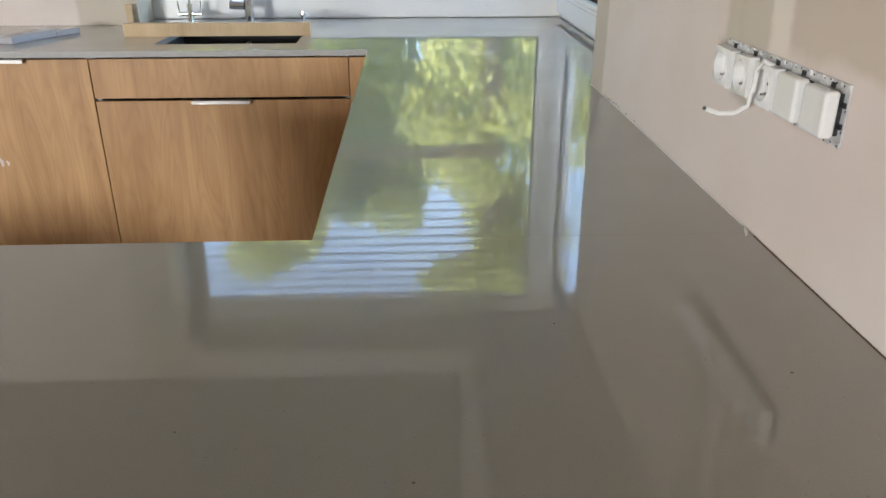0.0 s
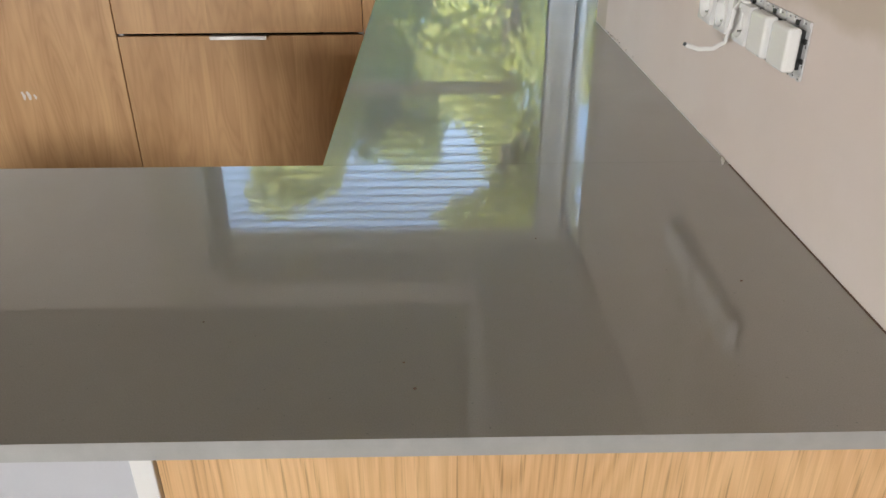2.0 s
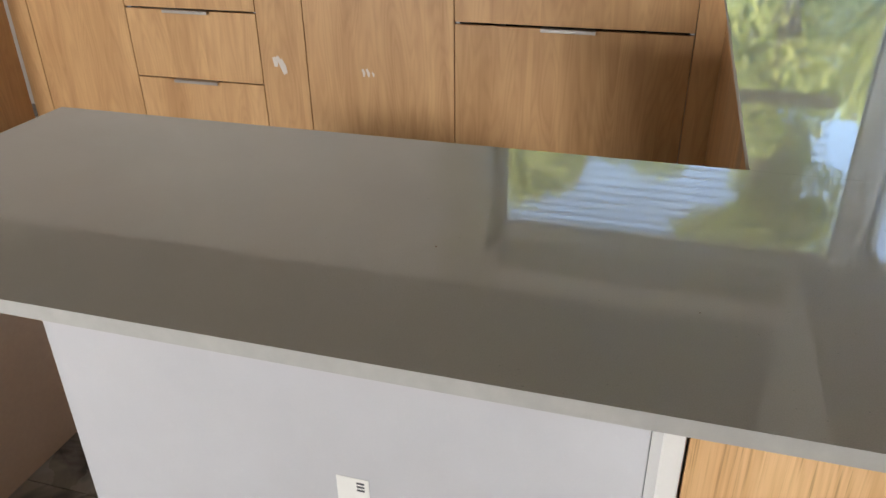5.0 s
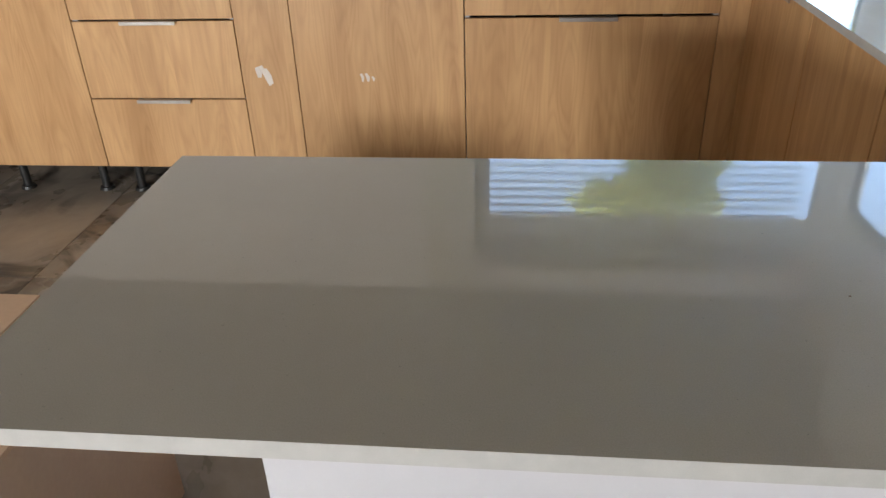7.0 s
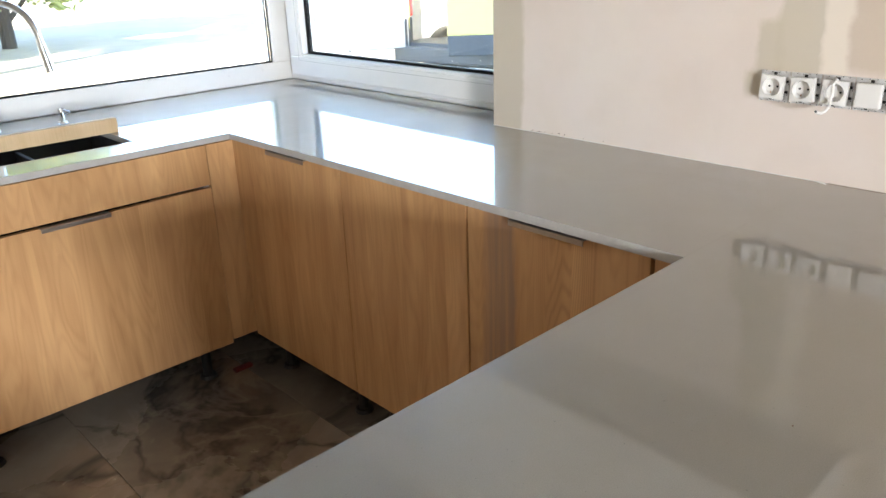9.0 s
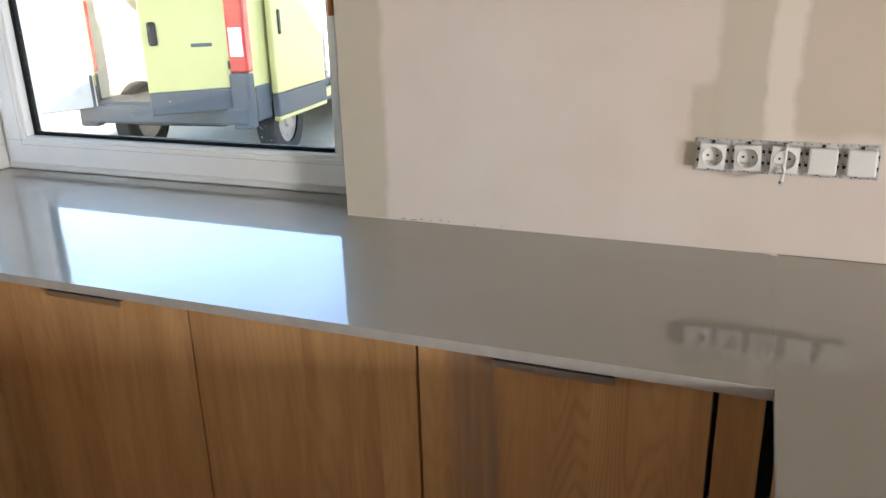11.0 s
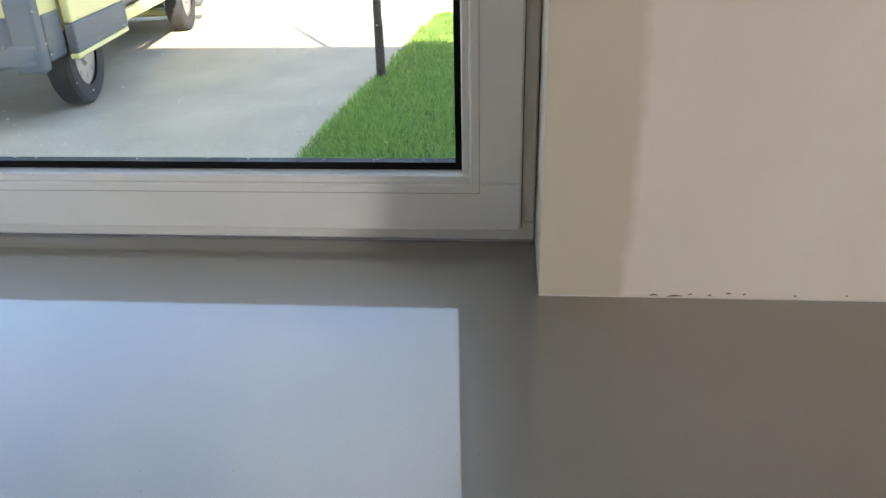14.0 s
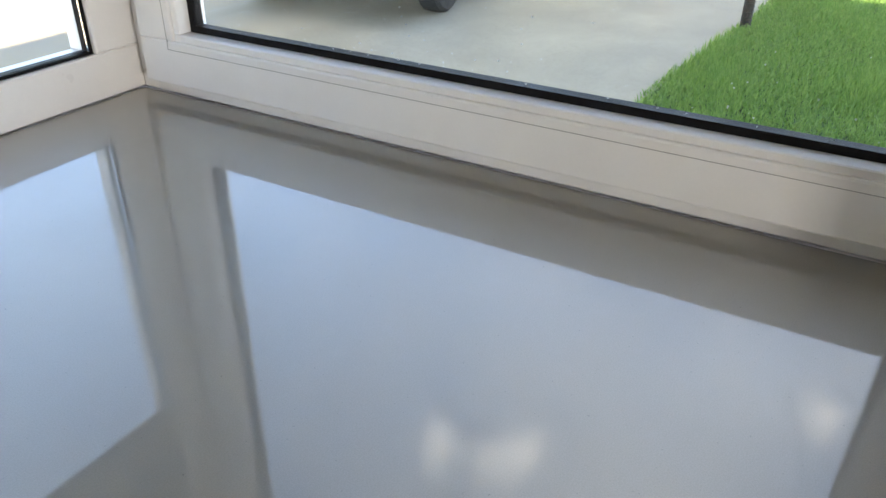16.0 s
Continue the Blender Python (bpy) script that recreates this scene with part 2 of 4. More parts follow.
def make_marble_tile():
    m, t, b = nodes_of("dark_marbled_porcelain")
    c = coords(t, shuffle=40.0)
    cloud = noisy(t, c, 1.6, 6, 0.6, 0.5)
    veins = maths(t, "ABSOLUTE", maths(t, "SUBTRACT", noisy(t, c, 1.3, 5, 0.55, 0.8), 0.5))
    thin = maths(t, "ABSOLUTE", maths(t, "SUBTRACT", noisy(t, c, 2.4, 5, 0.55, 0.6), 0.5))
    col = mixed(t, ramp(t, cloud, 0.3, 0.7), (0.09, 0.082, 0.07), (0.36, 0.31, 0.25))
    col = mixed(t, ramp(t, noisy(t, c, 1.1, 3), 0.55, 0.75, 0, 0.6), col, (0.34, 0.22, 0.13))
    col = mixed(t, ramp(t, veins, 0.0, 0.035, 0.85, 0), col, (0.045, 0.042, 0.04))
    col = mixed(t, ramp(t, thin, 0.0, 0.03, 0.3, 0), col, (0.36, 0.31, 0.26))
    link(t, col, b.inputs["Base Color"])
    link(t, ramp(t, cloud, 0.3, 0.7, 0.22, 0.34), b.inputs["Roughness"])
    return m


def make_glass():
    m, t, b = nodes_of("window_glass")
    b.inputs["Base Color"].default_value = (0.97, 0.985, 0.98, 1)
    b.inputs["Transmission Weight"].default_value = 1.0
    b.inputs["Roughness"].default_value = 0.0
    b.inputs["IOR"].default_value = 1.22
    return m


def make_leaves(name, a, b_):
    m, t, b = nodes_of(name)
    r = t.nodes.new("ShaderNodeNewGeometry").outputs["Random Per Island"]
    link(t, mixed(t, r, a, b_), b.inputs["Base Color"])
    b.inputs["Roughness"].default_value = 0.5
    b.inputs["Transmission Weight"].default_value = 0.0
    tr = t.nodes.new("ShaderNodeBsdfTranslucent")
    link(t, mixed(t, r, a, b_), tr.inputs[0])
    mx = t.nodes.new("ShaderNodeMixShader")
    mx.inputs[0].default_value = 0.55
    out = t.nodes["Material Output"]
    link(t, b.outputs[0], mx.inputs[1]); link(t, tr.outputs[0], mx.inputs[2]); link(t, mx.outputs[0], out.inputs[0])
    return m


OLIVE, PINK, PALE = (0.56, 0.50, 0.40), (0.76, 0.68, 0.62), (0.78, 0.70, 0.60)
# the last band is a tan patch, darkened to carry the upper wall's shade
M_EAST = make_plaster("plaster_east", [(1, 1.535, 1.70, -1, 3, OLIVE), (1, 0.775, 0.822, 1.08, 1.145, OLIVE), (1, 0.745, 0.81, 1.14, 1.26, OLIVE), (1, 0.655, 0.76, 1.14, 3, OLIVE),
                                       (1, 0.597, 0.655, 1.14, 3, PALE), (1, 0.10, 0.597, 1.16, 3, (0.585, 0.49, 0.395))])
M_NORTH = make_plaster("plaster_north", [(0, -1.84, -1.55, -1, 3, OLIVE)])
M_PLASTER = simple("grey_undercoat_plaster", (0.31, 0.29, 0.26), 0.8, vary=0.12, scale=2.5, bump=0.2)
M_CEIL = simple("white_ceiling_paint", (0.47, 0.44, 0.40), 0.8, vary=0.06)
M_WOOD = make_staves("light_oak_laminate", (0.64, 0.39, 0.188), (0.355, 0.182, 0.073), (0.28, 0.15, 0.07), 0.42, 30.0, 0.16, 0.14, 0.10, 0.32, 0.14, 0.55, 0.08)
M_WORN = make_staves("smoke_stained_oak_laminate", (0.64, 0.39, 0.188), (0.355, 0.182, 0.073), (0.22, 0.11, 0.05), 0.42, 30.0, 0.16, 0.12, 0.12, 0.28, 0.14, 0.42, 0.10, 240.0, 2.4, 7.0, 0.8, stain=(0.092, 0.205, (0.30, 0.205, 0.15)))
M_PANEL = make_staves("honey_oak_panel", (0.88, 0.595, 0.32), (0.53, 0.28, 0.115), (0.26, 0.13, 0.05), 0.38, 30.0, 0.105, 0.22, 0.36, 0.26, 0.55, 0.30, 0.10, 270.0, 1.7, 5.5, 0.7)
M_PINE = make_wood("raw_pine", (0.66, 0.50, 0.31), (0.48, 0.33, 0.18), 0.6)
M_QUARTZ = make_quartz()
M_TILE = make_marble_tile()
M_GLASS = make_glass()
M_PVC = simple("white_pvc", (0.80, 0.79, 0.77), 0.32, vary=0.03, bump=0.02)
M_SEAL = simple("grey_seal", (0.30, 0.29, 0.28), 0.7)
M_GASKET = simple("black_rubber", (0.012, 0.012, 0.013), 0.45)
M_GASKET.node_tree.nodes["Principled BSDF"].inputs["Specular IOR Level"].default_value = 0.05
# white melamine, greyed to hold the shade on the peninsula's back panel
M_WHITE = simple("shaded_white_melamine", (0.50, 0.50, 0.525), 0.35, vary=0.03, bump=0.02)
M_PLASTIC = simple("white_plastic", (0.80, 0.79, 0.77), 0.14, vary=0.03, bump=0.0)
M_ZINC = simple("zinc_plate", (0.70, 0.70, 0.70), 0.42, 0.45, 0.25, 30)
M_ALU = simple("brushed_aluminium", (0.45, 0.43, 0.41), 0.38, 1.0, 0.1, 60)
M_BRONZE = simple("brown_bronze", (0.36, 0.15, 0.05), 0.38, 0.6, 0.12, 40)
M_CHROME = simple("chrome", (0.80, 0.80, 0.80), 0.08, 1.0, 0.03, bump=0.0)
M_BLACK = simple("black_plastic", (0.014, 0.014, 0.014), 0.5)
M_SINK = simple("black_granite_composite", (0.012, 0.012, 0.013), 0.5, vary=0.3, scale=60)
M_HOB = simple("black_hob_glass", (0.01, 0.01, 0.011), 0.06, bump=0.0)
M_CARD = simple("brown_cardboard", (0.52, 0.34, 0.215), 0.75, vary=0.10, scale=4)
M_CHALK = simple("chalk", (0.66, 0.60, 0.55), 0.9, bump=0.3)
M_PENCIL = simple("pencil_line", (0.14, 0.09, 0.06), 0.7)
M_PAPER = simple("white_paper_label", (0.80, 0.79, 0.76), 0.55, vary=0.03)
M_DUST = simple("dried_dust", (0.72, 0.71, 0.68), 0.9, bump=0.0)
M_INK = simple("label_ink", (0.06, 0.06, 0.07), 0.6)
M_GROUT = simple("dark_grout", (0.07, 0.065, 0.06), 0.85)
M_SLAT = simple("pale_wooden_slat", (0.36, 0.28, 0.19), 0.45)
M_CONC = simple("concrete_paving", (0.36, 0.305, 0.215), 0.85, vary=0.2, scale=1.6, bump=0.35)
M_RENDER = simple("white_render", (0.75, 0.73, 0.69), 0.85, vary=0.05, scale=2, bump=0.3)
M_ROOF = simple("grey_roofing", (0.10, 0.095, 0.09), 0.7)
M_SOIL = simple("lawn_soil", (0.06, 0.10, 0.025), 0.95, vary=0.4, scale=6, bump=0.5)
M_GRASS = make_leaves("grass_blades", (0.15, 0.28, 0.05), (0.34, 0.47, 0.12))
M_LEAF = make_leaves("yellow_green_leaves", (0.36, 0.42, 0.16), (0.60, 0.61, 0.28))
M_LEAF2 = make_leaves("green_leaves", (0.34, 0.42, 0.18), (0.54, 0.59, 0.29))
M_BARK = simple("bark", (0.06, 0.048, 0.038), 0.9, vary=0.45, scale=30, bump=0.8)
M_YELLOW = simple("pale_yellow_car_paint", (0.60, 0.545, 0.22), 0.36, vary=0.04, coat=0.12, bump=0.0)
M_GREYP = simple("grey_bumper_plastic", (0.085, 0.093, 0.10), 0.6)
M_RED = simple("red_lens", (0.55, 0.02, 0.02), 0.12, coat=0.5, bump=0.0)
M_CLEAR = simple("clear_lens", (0.75, 0.75, 0.75), 0.1, coat=0.5, bump=0.0)
M_TYRE = simple("tyre_rubber", (0.02, 0.02, 0.02), 0.8)
M_RIM = simple("steel_rim", (0.35, 0.35, 0.36), 0.4, 0.8)
M_CARGLASS = simple("dark_car_glass", (0.015, 0.018, 0.02), 0.05, bump=0.0)
M_CARGO = simple("white_cargo_lining", (0.72, 0.71, 0.68), 0.6)
M_FENCE = simple("grey_white_fence_paint", (0.40, 0.385, 0.35), 0.6)


# ---- building helpers ----
def box(bm, x0, x1, y0, y1, z0, z1, bevel=0.0, segments=1):
    r = bmesh.ops.create_cube(bm, size=1, matrix=Matrix.Translation(((x0 + x1) / 2, (y0 + y1) / 2, (z0 + z1) / 2)) @ Matrix.Diagonal((x1 - x0, y1 - y0, z1 - z0, 1)))
    if bevel:
        edges = list({e for v in r["verts"] for e in v.link_edges})
        bmesh.ops.bevel(bm, geom=edges, offset=bevel, segments=segments, affect="EDGES", profile=0.5)
    return bm


def boxes(*dims, bevel=0.0, segments=1):
    bm = bmesh.new()
    for d in dims: box(bm, *d, bevel=bevel, segments=segments)
    return bm


def rod(bm, a, b, r, r2=None, n=16):
    a, b = Vector(a), Vector(b)
    m = Matrix.Translation((a + b) / 2) @ (b - a).to_track_quat("Z", "Y").to_matrix().to_4x4()
    bmesh.ops.create_cone(bm, cap_ends=True, segments=n, radius1=r, radius2=r if r2 is None else r2, depth=(b - a).length, matrix=m)
    return bm


def tube(bm, pts, r, n=10):
    """A bent tube through points."""
    pts = [Vector(p) for p in pts]
    rings = []
    up = Vector((0.31, 0.22, 0.92)).normalized()
    for i, p in enumerate(pts):
        d = (pts[min(i + 1, len(pts) - 1)] - pts[max(i - 1, 0)]).normalized()
        u = d.cross(up).normalized()
        w = d.cross(u)
        rad = r[i] if isinstance(r, (list, tuple)) else r
        rings.append([bm.verts.new(p + rad * (math.cos(k * math.tau / n) * u + math.sin(k * math.tau / n) * w)) for k in range(n)])
    for s, e in zip(rings, rings[1:]):
        for k in range(n):
            bm.faces.new((s[k], s[(k + 1) % n], e[(k + 1) % n], e[k]))
    bm.faces.new(rings[0][::-1])
    bm.faces.new(rings[-1])
    return bm


def cells(xs, ys, filled, z0, z1):
    """A slab over the filled cells of a grid."""
    bm = bmesh.new()
    vs = {}
    def v(i, j, z):
        if (i, j, z) not in vs: vs[(i, j, z)] = bm.verts.new((xs[i], ys[j], z))
        return vs[(i, j, z)]
    for i, j in sorted(filled):
        bm.faces.new((v(i, j, z1), v(i + 1, j, z1), v(i + 1, j + 1, z1), v(i, j + 1, z1)))
        bm.faces.new((v(i, j, z0), v(i, j + 1, z0), v(i + 1, j + 1, z0), v(i + 1, j, z0)))
        for (di, dj), (p, q) in (((-1, 0), ((i, j + 1), (i, j))), ((1, 0), ((i + 1, j), (i + 1, j + 1))), ((0, -1), ((i, j), (i + 1, j))), ((0, 1), ((i + 1, j + 1), (i, j + 1)))):
            if (i + di, j + dj) not in filled:
                bm.faces.new((v(*p, z0), v(*q, z0), v(*q, z1), v(*p, z1)))
    return bm


def finish(bm, name, material, smooth=False):
    bmesh.ops.recalc_face_normals(bm, faces=bm.faces)
    me = bpy.data.meshes.new(name)
    bm.to_mesh(me)
    bm.free()
    me.materials.append(material)
    if smooth:
        for p in me.polygons: p.use_smooth = True
        me.set_sharp_from_angle(angle=radians(35))
    return me


def thing(name, label, category, at=(0, 0, 0), group="", turn=0):
    ob = new(name)
    ob.empty_display_size = 0.1
    ob.matrix_world = pose(*at, 0, 0, turn)
    return tagged(ob, label, category, group)


def part(name, bm, material, parent, label="", smooth=False):
    ob = new(name, finish(bm, name, material, smooth))
    ob.parent = parent
    if label: tagged(ob, label)
    return ob


def structure(name, bm, material, label, category=""):
    return tagged(new(name, finish(bm, name, material)), label, category or name.split("_")[0], kind="structure")


# ---- the room ----
FACE_N, FACE_E, NICHE_X, NICHE_Y, CORNER_Y = 2.93, 0.0, 0.181, 3.11, 1.657
WEST, SOUTH, CEIL, WIN_TOP, WIN_W = -6.2, -4.6, 2.62, 2.40, -1.595
OUT_X, OUT_Y, TOP = 0.44, 3.37, 4.92
structure("wall_east", boxes((0, OUT_X, SOUTH - 0.4, CORNER_Y, GROUND - 0.3, CEIL), (0, OUT_X, CORNER_Y, FACE_N, GROUND - 0.3, 0.876), (0, OUT_X, CORNER_Y, FACE_N, WIN_TOP, CEIL)), M_EAST, "beige skim-plastered wall with joint-filler bands and a tan patch holding painted shade", "wall")
structure("wall_north", boxes((WEST - 0.4, WIN_W, FACE_N, OUT_Y, GROUND - 0.3, CEIL), (WIN_W, OUT_X, FACE_N, OUT_Y, GROUND - 0.3, 0.876), (WIN_W, OUT_X, FACE_N, OUT_Y, WIN_TOP, CEIL)), M_NORTH, "pale plastered wall beside the sink window", "wall")
structure("wall_west", boxes((WEST - 0.4, WEST, SOUTH, FACE_N, GROUND - 0.3, CEIL)), M_PLASTER, "plain plastered wall", "wall")
structure("wall_south", boxes((WEST - 0.4, -4.6, SOUTH - 0.4, SOUTH, GROUND - 0.3, CEIL), (-3.2, 0, SOUTH - 0.4, SOUTH, GROUND - 0.3, CEIL), (-4.6, -3.2, SOUTH - 0.4, SOUTH, 2.25, CEIL), (-4.6, -3.2, SOUTH - 0.4, SOUTH, GROUND - 0.3, 0.95)), M_PLASTER, "plain plastered wall with an assumed window opening", "wall")
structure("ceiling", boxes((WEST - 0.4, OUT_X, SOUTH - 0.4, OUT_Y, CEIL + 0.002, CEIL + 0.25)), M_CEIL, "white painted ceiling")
structure("upper_storey", boxes((WEST - 0.4, OUT_X, SOUTH - 0.4, OUT_Y, CEIL + 0.252, TOP - 0.1)), M_RENDER, "white rendered upper storey", "house")
structure("roof", boxes((WEST - 0.7, OUT_X + 0.3, SOUTH - 0.7, OUT_Y + 0.3, TOP - 0.098, TOP + 0.1), bevel=0.01), M_ROOF, "grey flat roof with overhanging eaves")
# unseen stub, added to keep south light off the east wall and oak panel
structure("wall_stub", boxes((-0.88, -0.002, -1.34, -1.20, -0.003, CEIL - 0.002)), M_PLASTER, "unseen plain wall stub, added to shade the east wall", "wall")
floor = structure("floor", boxes((WEST, 0, SOUTH, FACE_N, -0.15, -0.004)), M_GROUT, "dark marbled porcelain floor tiles")


def fixed_window(name, label, outer, glass, along, face, depth, sash=None, g=0.006):
    """A window in an upright plane. outer, glass: (a0, a1, z0, z1); along: 'x' or 'y'; face: the inner plane."""
    w = tagged(thing(name, label, "window"), kind="structure")
    def bar(a0, a1, z0, z1, d0, d1):
        return (a0, a1, face + d0, face + d1, z0, z1) if along == "x" else (face + d0, face + d1, a0, a1, z0, z1)
    def ring(o, i, d0, d1):
        return [bar(o[0], o[1], o[2], i[2], d0, d1), bar(o[0], o[1], i[3], o[3], d0, d1), bar(o[0], i[0], i[2], i[3], d0, d1), bar(i[1], o[1], i[2], i[3], d0, d1)]
    inner = sash or glass
    fr = part("window_frame", boxes(*ring(outer, inner, 0.0, depth), bevel=0.003), M_PVC, w)
    if sash:
        step = (sash[0] - 0.008, sash[1] + 0.008, sash[2] - 0.008, sash[3] + 0.008)
        s = part("sash", boxes(*ring(step, (glass[0] - 0.012, glass[1] + 0.012, glass[2] - 0.012, glass[3] + 0.012), -0.024, 0.011), bevel=0.004, segments=2), M_PVC, w)
        lip = tuple(v + k for v, k in zip(step, (-0.0022, 0.0022, -0.0022, 0.0022)))
        part("sash_seal", boxes(*ring(lip, step, -0.003, -0.0002)), M_SEAL, s, "thin grey closing seal")
        groove = (glass[0] - 0.028, glass[1] + 0.028, glass[2] - 0.028, glass[3] + 0.028)
        part("bead_joint", boxes(*ring(groove, tuple(v + k for v, k in zip(groove, (0.0009, -0.0009, 0.0009, -0.0009))), -0.0244, -0.022)), M_SEAL, s)
        part("glazing_bead", boxes(*ring((glass[0] - 0.013, glass[1] + 0.013, glass[2] - 0.013, glass[3] + 0.013), glass, -0.019, 0.0118), bevel=0.002), M_PVC, s)
        part("core", boxes(*ring((sash[0], sash[1], sash[2], sash[3]), (glass[0] - 0.013, glass[1] + 0.013, glass[2] - 0.013, glass[3] + 0.013), 0.0115, depth - 0.012)), M_PVC, s)
    part("gasket", boxes(*ring((glass[0] - 0.001, glass[1] + 0.001, glass[2] - 0.001, glass[3] + 0.001), (glass[0] + g, glass[1] - g, glass[2] + g, glass[3] - g), 0.010, 0.032)), M_GASKET, w, "black rubber glazing gasket")
    p = part("pane", boxes(bar(glass[0] + g, glass[1] - g, glass[2] + g, glass[3] - g, 0.013, 0.018)), M_GLASS, w)
    p.visible_shadow = False
    return w


fixed_window("window_1", "white plastic fixed picture window above the sink", (WIN_W + 0.002, NICHE_X + 0.075, 0.902, WIN_TOP), (-1.534, 0.092, 0.984, 2.315), "x", NICHE_Y, 0.075)
casement = fixed_window("window_2", "white plastic casement window, closed, over the worktop corner", (CORNER_Y + 0.002, NICHE_Y - 0.001, 0.902, WIN_TOP), (1.776, 2.972, 1.022, 2.13), "y", NICHE_X, 0.075, sash=(1.690, 3.062, 0.936, 2.216), g=0.012)
casement_handle = thing("window_handle", "brown bronze lever handle of the casement, turned down", "handle", (NICHE_X - 0.0242, 1.731, 1.53))
part("rosette", boxes((-0.008, 0.0, -0.015, 0.015, -0.035, 0.035), bevel=0.003, segments=2), M_BRONZE, casement_handle)
part("lever", tube(bmesh.new(), [(-0.008, 0, 0.0), (-0.030, 0, 0.001), (-0.041, 0, -0.008), (-0.043, 0, -0.03), (-0.044, 0, -0.08), (-0.043, 0, -0.125)], [0.0075, 0.0075, 0.0085, 0.0085, 0.009, 0.008], 12), M_BRONZE, casement_handle, "", True)
dirt, rnd = bmesh.new(), random.Random(11)
for _ in range(150):
    dy, dz = rnd.uniform(1.80, 2.95), 1.036 + 0.34 * rnd.random() ** 2.2
    bmesh.ops.create_circle(dirt, cap_ends=True, segments=7, radius=rnd.uniform(0.0005, 0.0015), matrix=Matrix.Translation((NICHE_X + 0.0184, dy, dz)) @ Matrix.Rotation(radians(90), 4, "Y"))
tagged(part("dried_droplets", dirt, M_DUST, casement, "pale dried splashes on the outer pane"), kind="stuff")
structure("outer_sill", boxes((WIN_W, OUT_X + 0.05, NICHE_Y + 0.075, OUT_Y + 0.05, 0.878, 0.9), (NICHE_X + 0.075, OUT_X + 0.05, CORNER_Y, NICHE_Y + 0.075, 0.878, 0.9)), M_ZINC, "grey metal outer window sill", "sill")

# unseen window, added so that the south daylight lamp has an opening
fixed_window("window_3", "assumed white plastic window in the unseen wall behind the kitchen", (-4.599, -3.201, 0.951, 2.249), (-4.53, -3.27, 1.02, 2.18), "x", SOUTH - 0.2, 0.07)


# ---- kitchen cabinets ----
FRONT_N, FRONT_E, UNDER = 2.30, -0.60, 0.872
GAP = 0.0020


def handle_on(front, axis, c0, c1, face, top, outward):
    """A slim edge-pull of folded aluminium on a front's upper edge. outward: the sign of the axis that it points along."""
    bm = bmesh.new()
    def place(a0, a1, d0, d1, z0, z1):
        lo, hi = sorted((face + outward * d0, face + outward * d1))
        return (a0, a1, lo, hi, z0, z1) if axis == "x" else (lo, hi, a0, a1, z0, z1)
    box(bm, *place(c0, c1, -0.010, 0.020, top + 0.0003, top + 0.0035), bevel=0.0006)
    box(bm, *place(c0, c1, 0.0165, 0.0198, top - 0.010, top + 0.0003), bevel=0.0008)
    return part("handle", bm, M_ALU, front, "slim brushed aluminium edge pull")


def cabinet(name, label, category, x0, x1, y0, y1, axis, outward, fronts, wood=M_WOOD, legs=True, bottom=0.14, carcass=M_WHITE):
    """One base unit. The front is on the side of the axis across 'axis' towards outward. fronts: (kind, a0, a1, z0, z1, handle or None)."""
    at = ((x0 + x1) / 2, (y0 + y1) / 2, 0)
    ob = thing(name, label, category, at)
    X0, X1, Y0, Y1 = x0 - at[0], x1 - at[0], y0 - at[1], y1 - at[1]
    t, e = 0.018, 0.001
    if axis == "x":
        f = Y0 if outward < 0 else Y1
        inner = (Y0 + 0.020, Y1) if outward < 0 else (Y0, Y1 - 0.020)
        back = (inner[1] - 0.006, inner[1]) if outward < 0 else (inner[0], inner[0] + 0.006)
        bm = boxes((X0 + e, X0 + t, *inner, bottom, UNDER), (X1 - t, X1 - e, *inner, bottom, UNDER), (X0 + t, X1 - t, *inner, bottom, bottom + t), (X0 + t, X1 - t, *back, bottom + t, UNDER))
    else:
        f = X0 if outward < 0 else X1
        inner = (X0 + 0.020, X1) if outward < 0 else (X0, X1 - 0.020)
        back = (inner[1] - 0.006, inner[1]) if outward < 0 else (inner[0], inner[0] + 0.006)
        bm = boxes((*inner, Y0 + e, Y0 + t, bottom, UNDER), (*inner, Y1 - t, Y1 - e, bottom, UNDER), (*inner, Y0 + t, Y1 - t, bottom, bottom + t), (*back, Y0 + t, Y1 - t, bottom + t, UNDER))
    part("body", bm, carcass, ob, "white melamine carcass")
    for kind, a0, a1, z0, z1, h in fronts:
        c = at[0] if axis == "x" else at[1]
        lo, hi = sorted((f, f - outward * 0.019))
        d = (a0 - c + GAP, a1 - c - GAP, lo, hi, z0, z1) if axis == "x" else (lo, hi, a0 - c + GAP, a1 - c - GAP, z0, z1)
        fr = part(kind, boxes(d, bevel=0.0008), wood, ob)
        if h: handle_on(fr, axis, h[0] - c, h[1] - c, f, z1, outward)
    if legs:
        ins = 0.08
        for lx in (X0 + ins, X1 - ins):
            for ly in (Y0 + ins, Y1 - ins):
                bm = bmesh.new()
                rod(bm, (lx, ly, 0.0), (lx, ly, 0.012), 0.032, 0.028, 14)
                rod(bm, (lx, ly, 0.012), (lx, ly, bottom - 0.012), 0.017, 0.017, 12)
                rod(bm, (lx, ly, bottom - 0.012), (lx, ly, bottom), 0.026, 0.03, 14)
                part("leg", bm, M_BLACK, ob, "black adjustable plastic leg")
    return ob


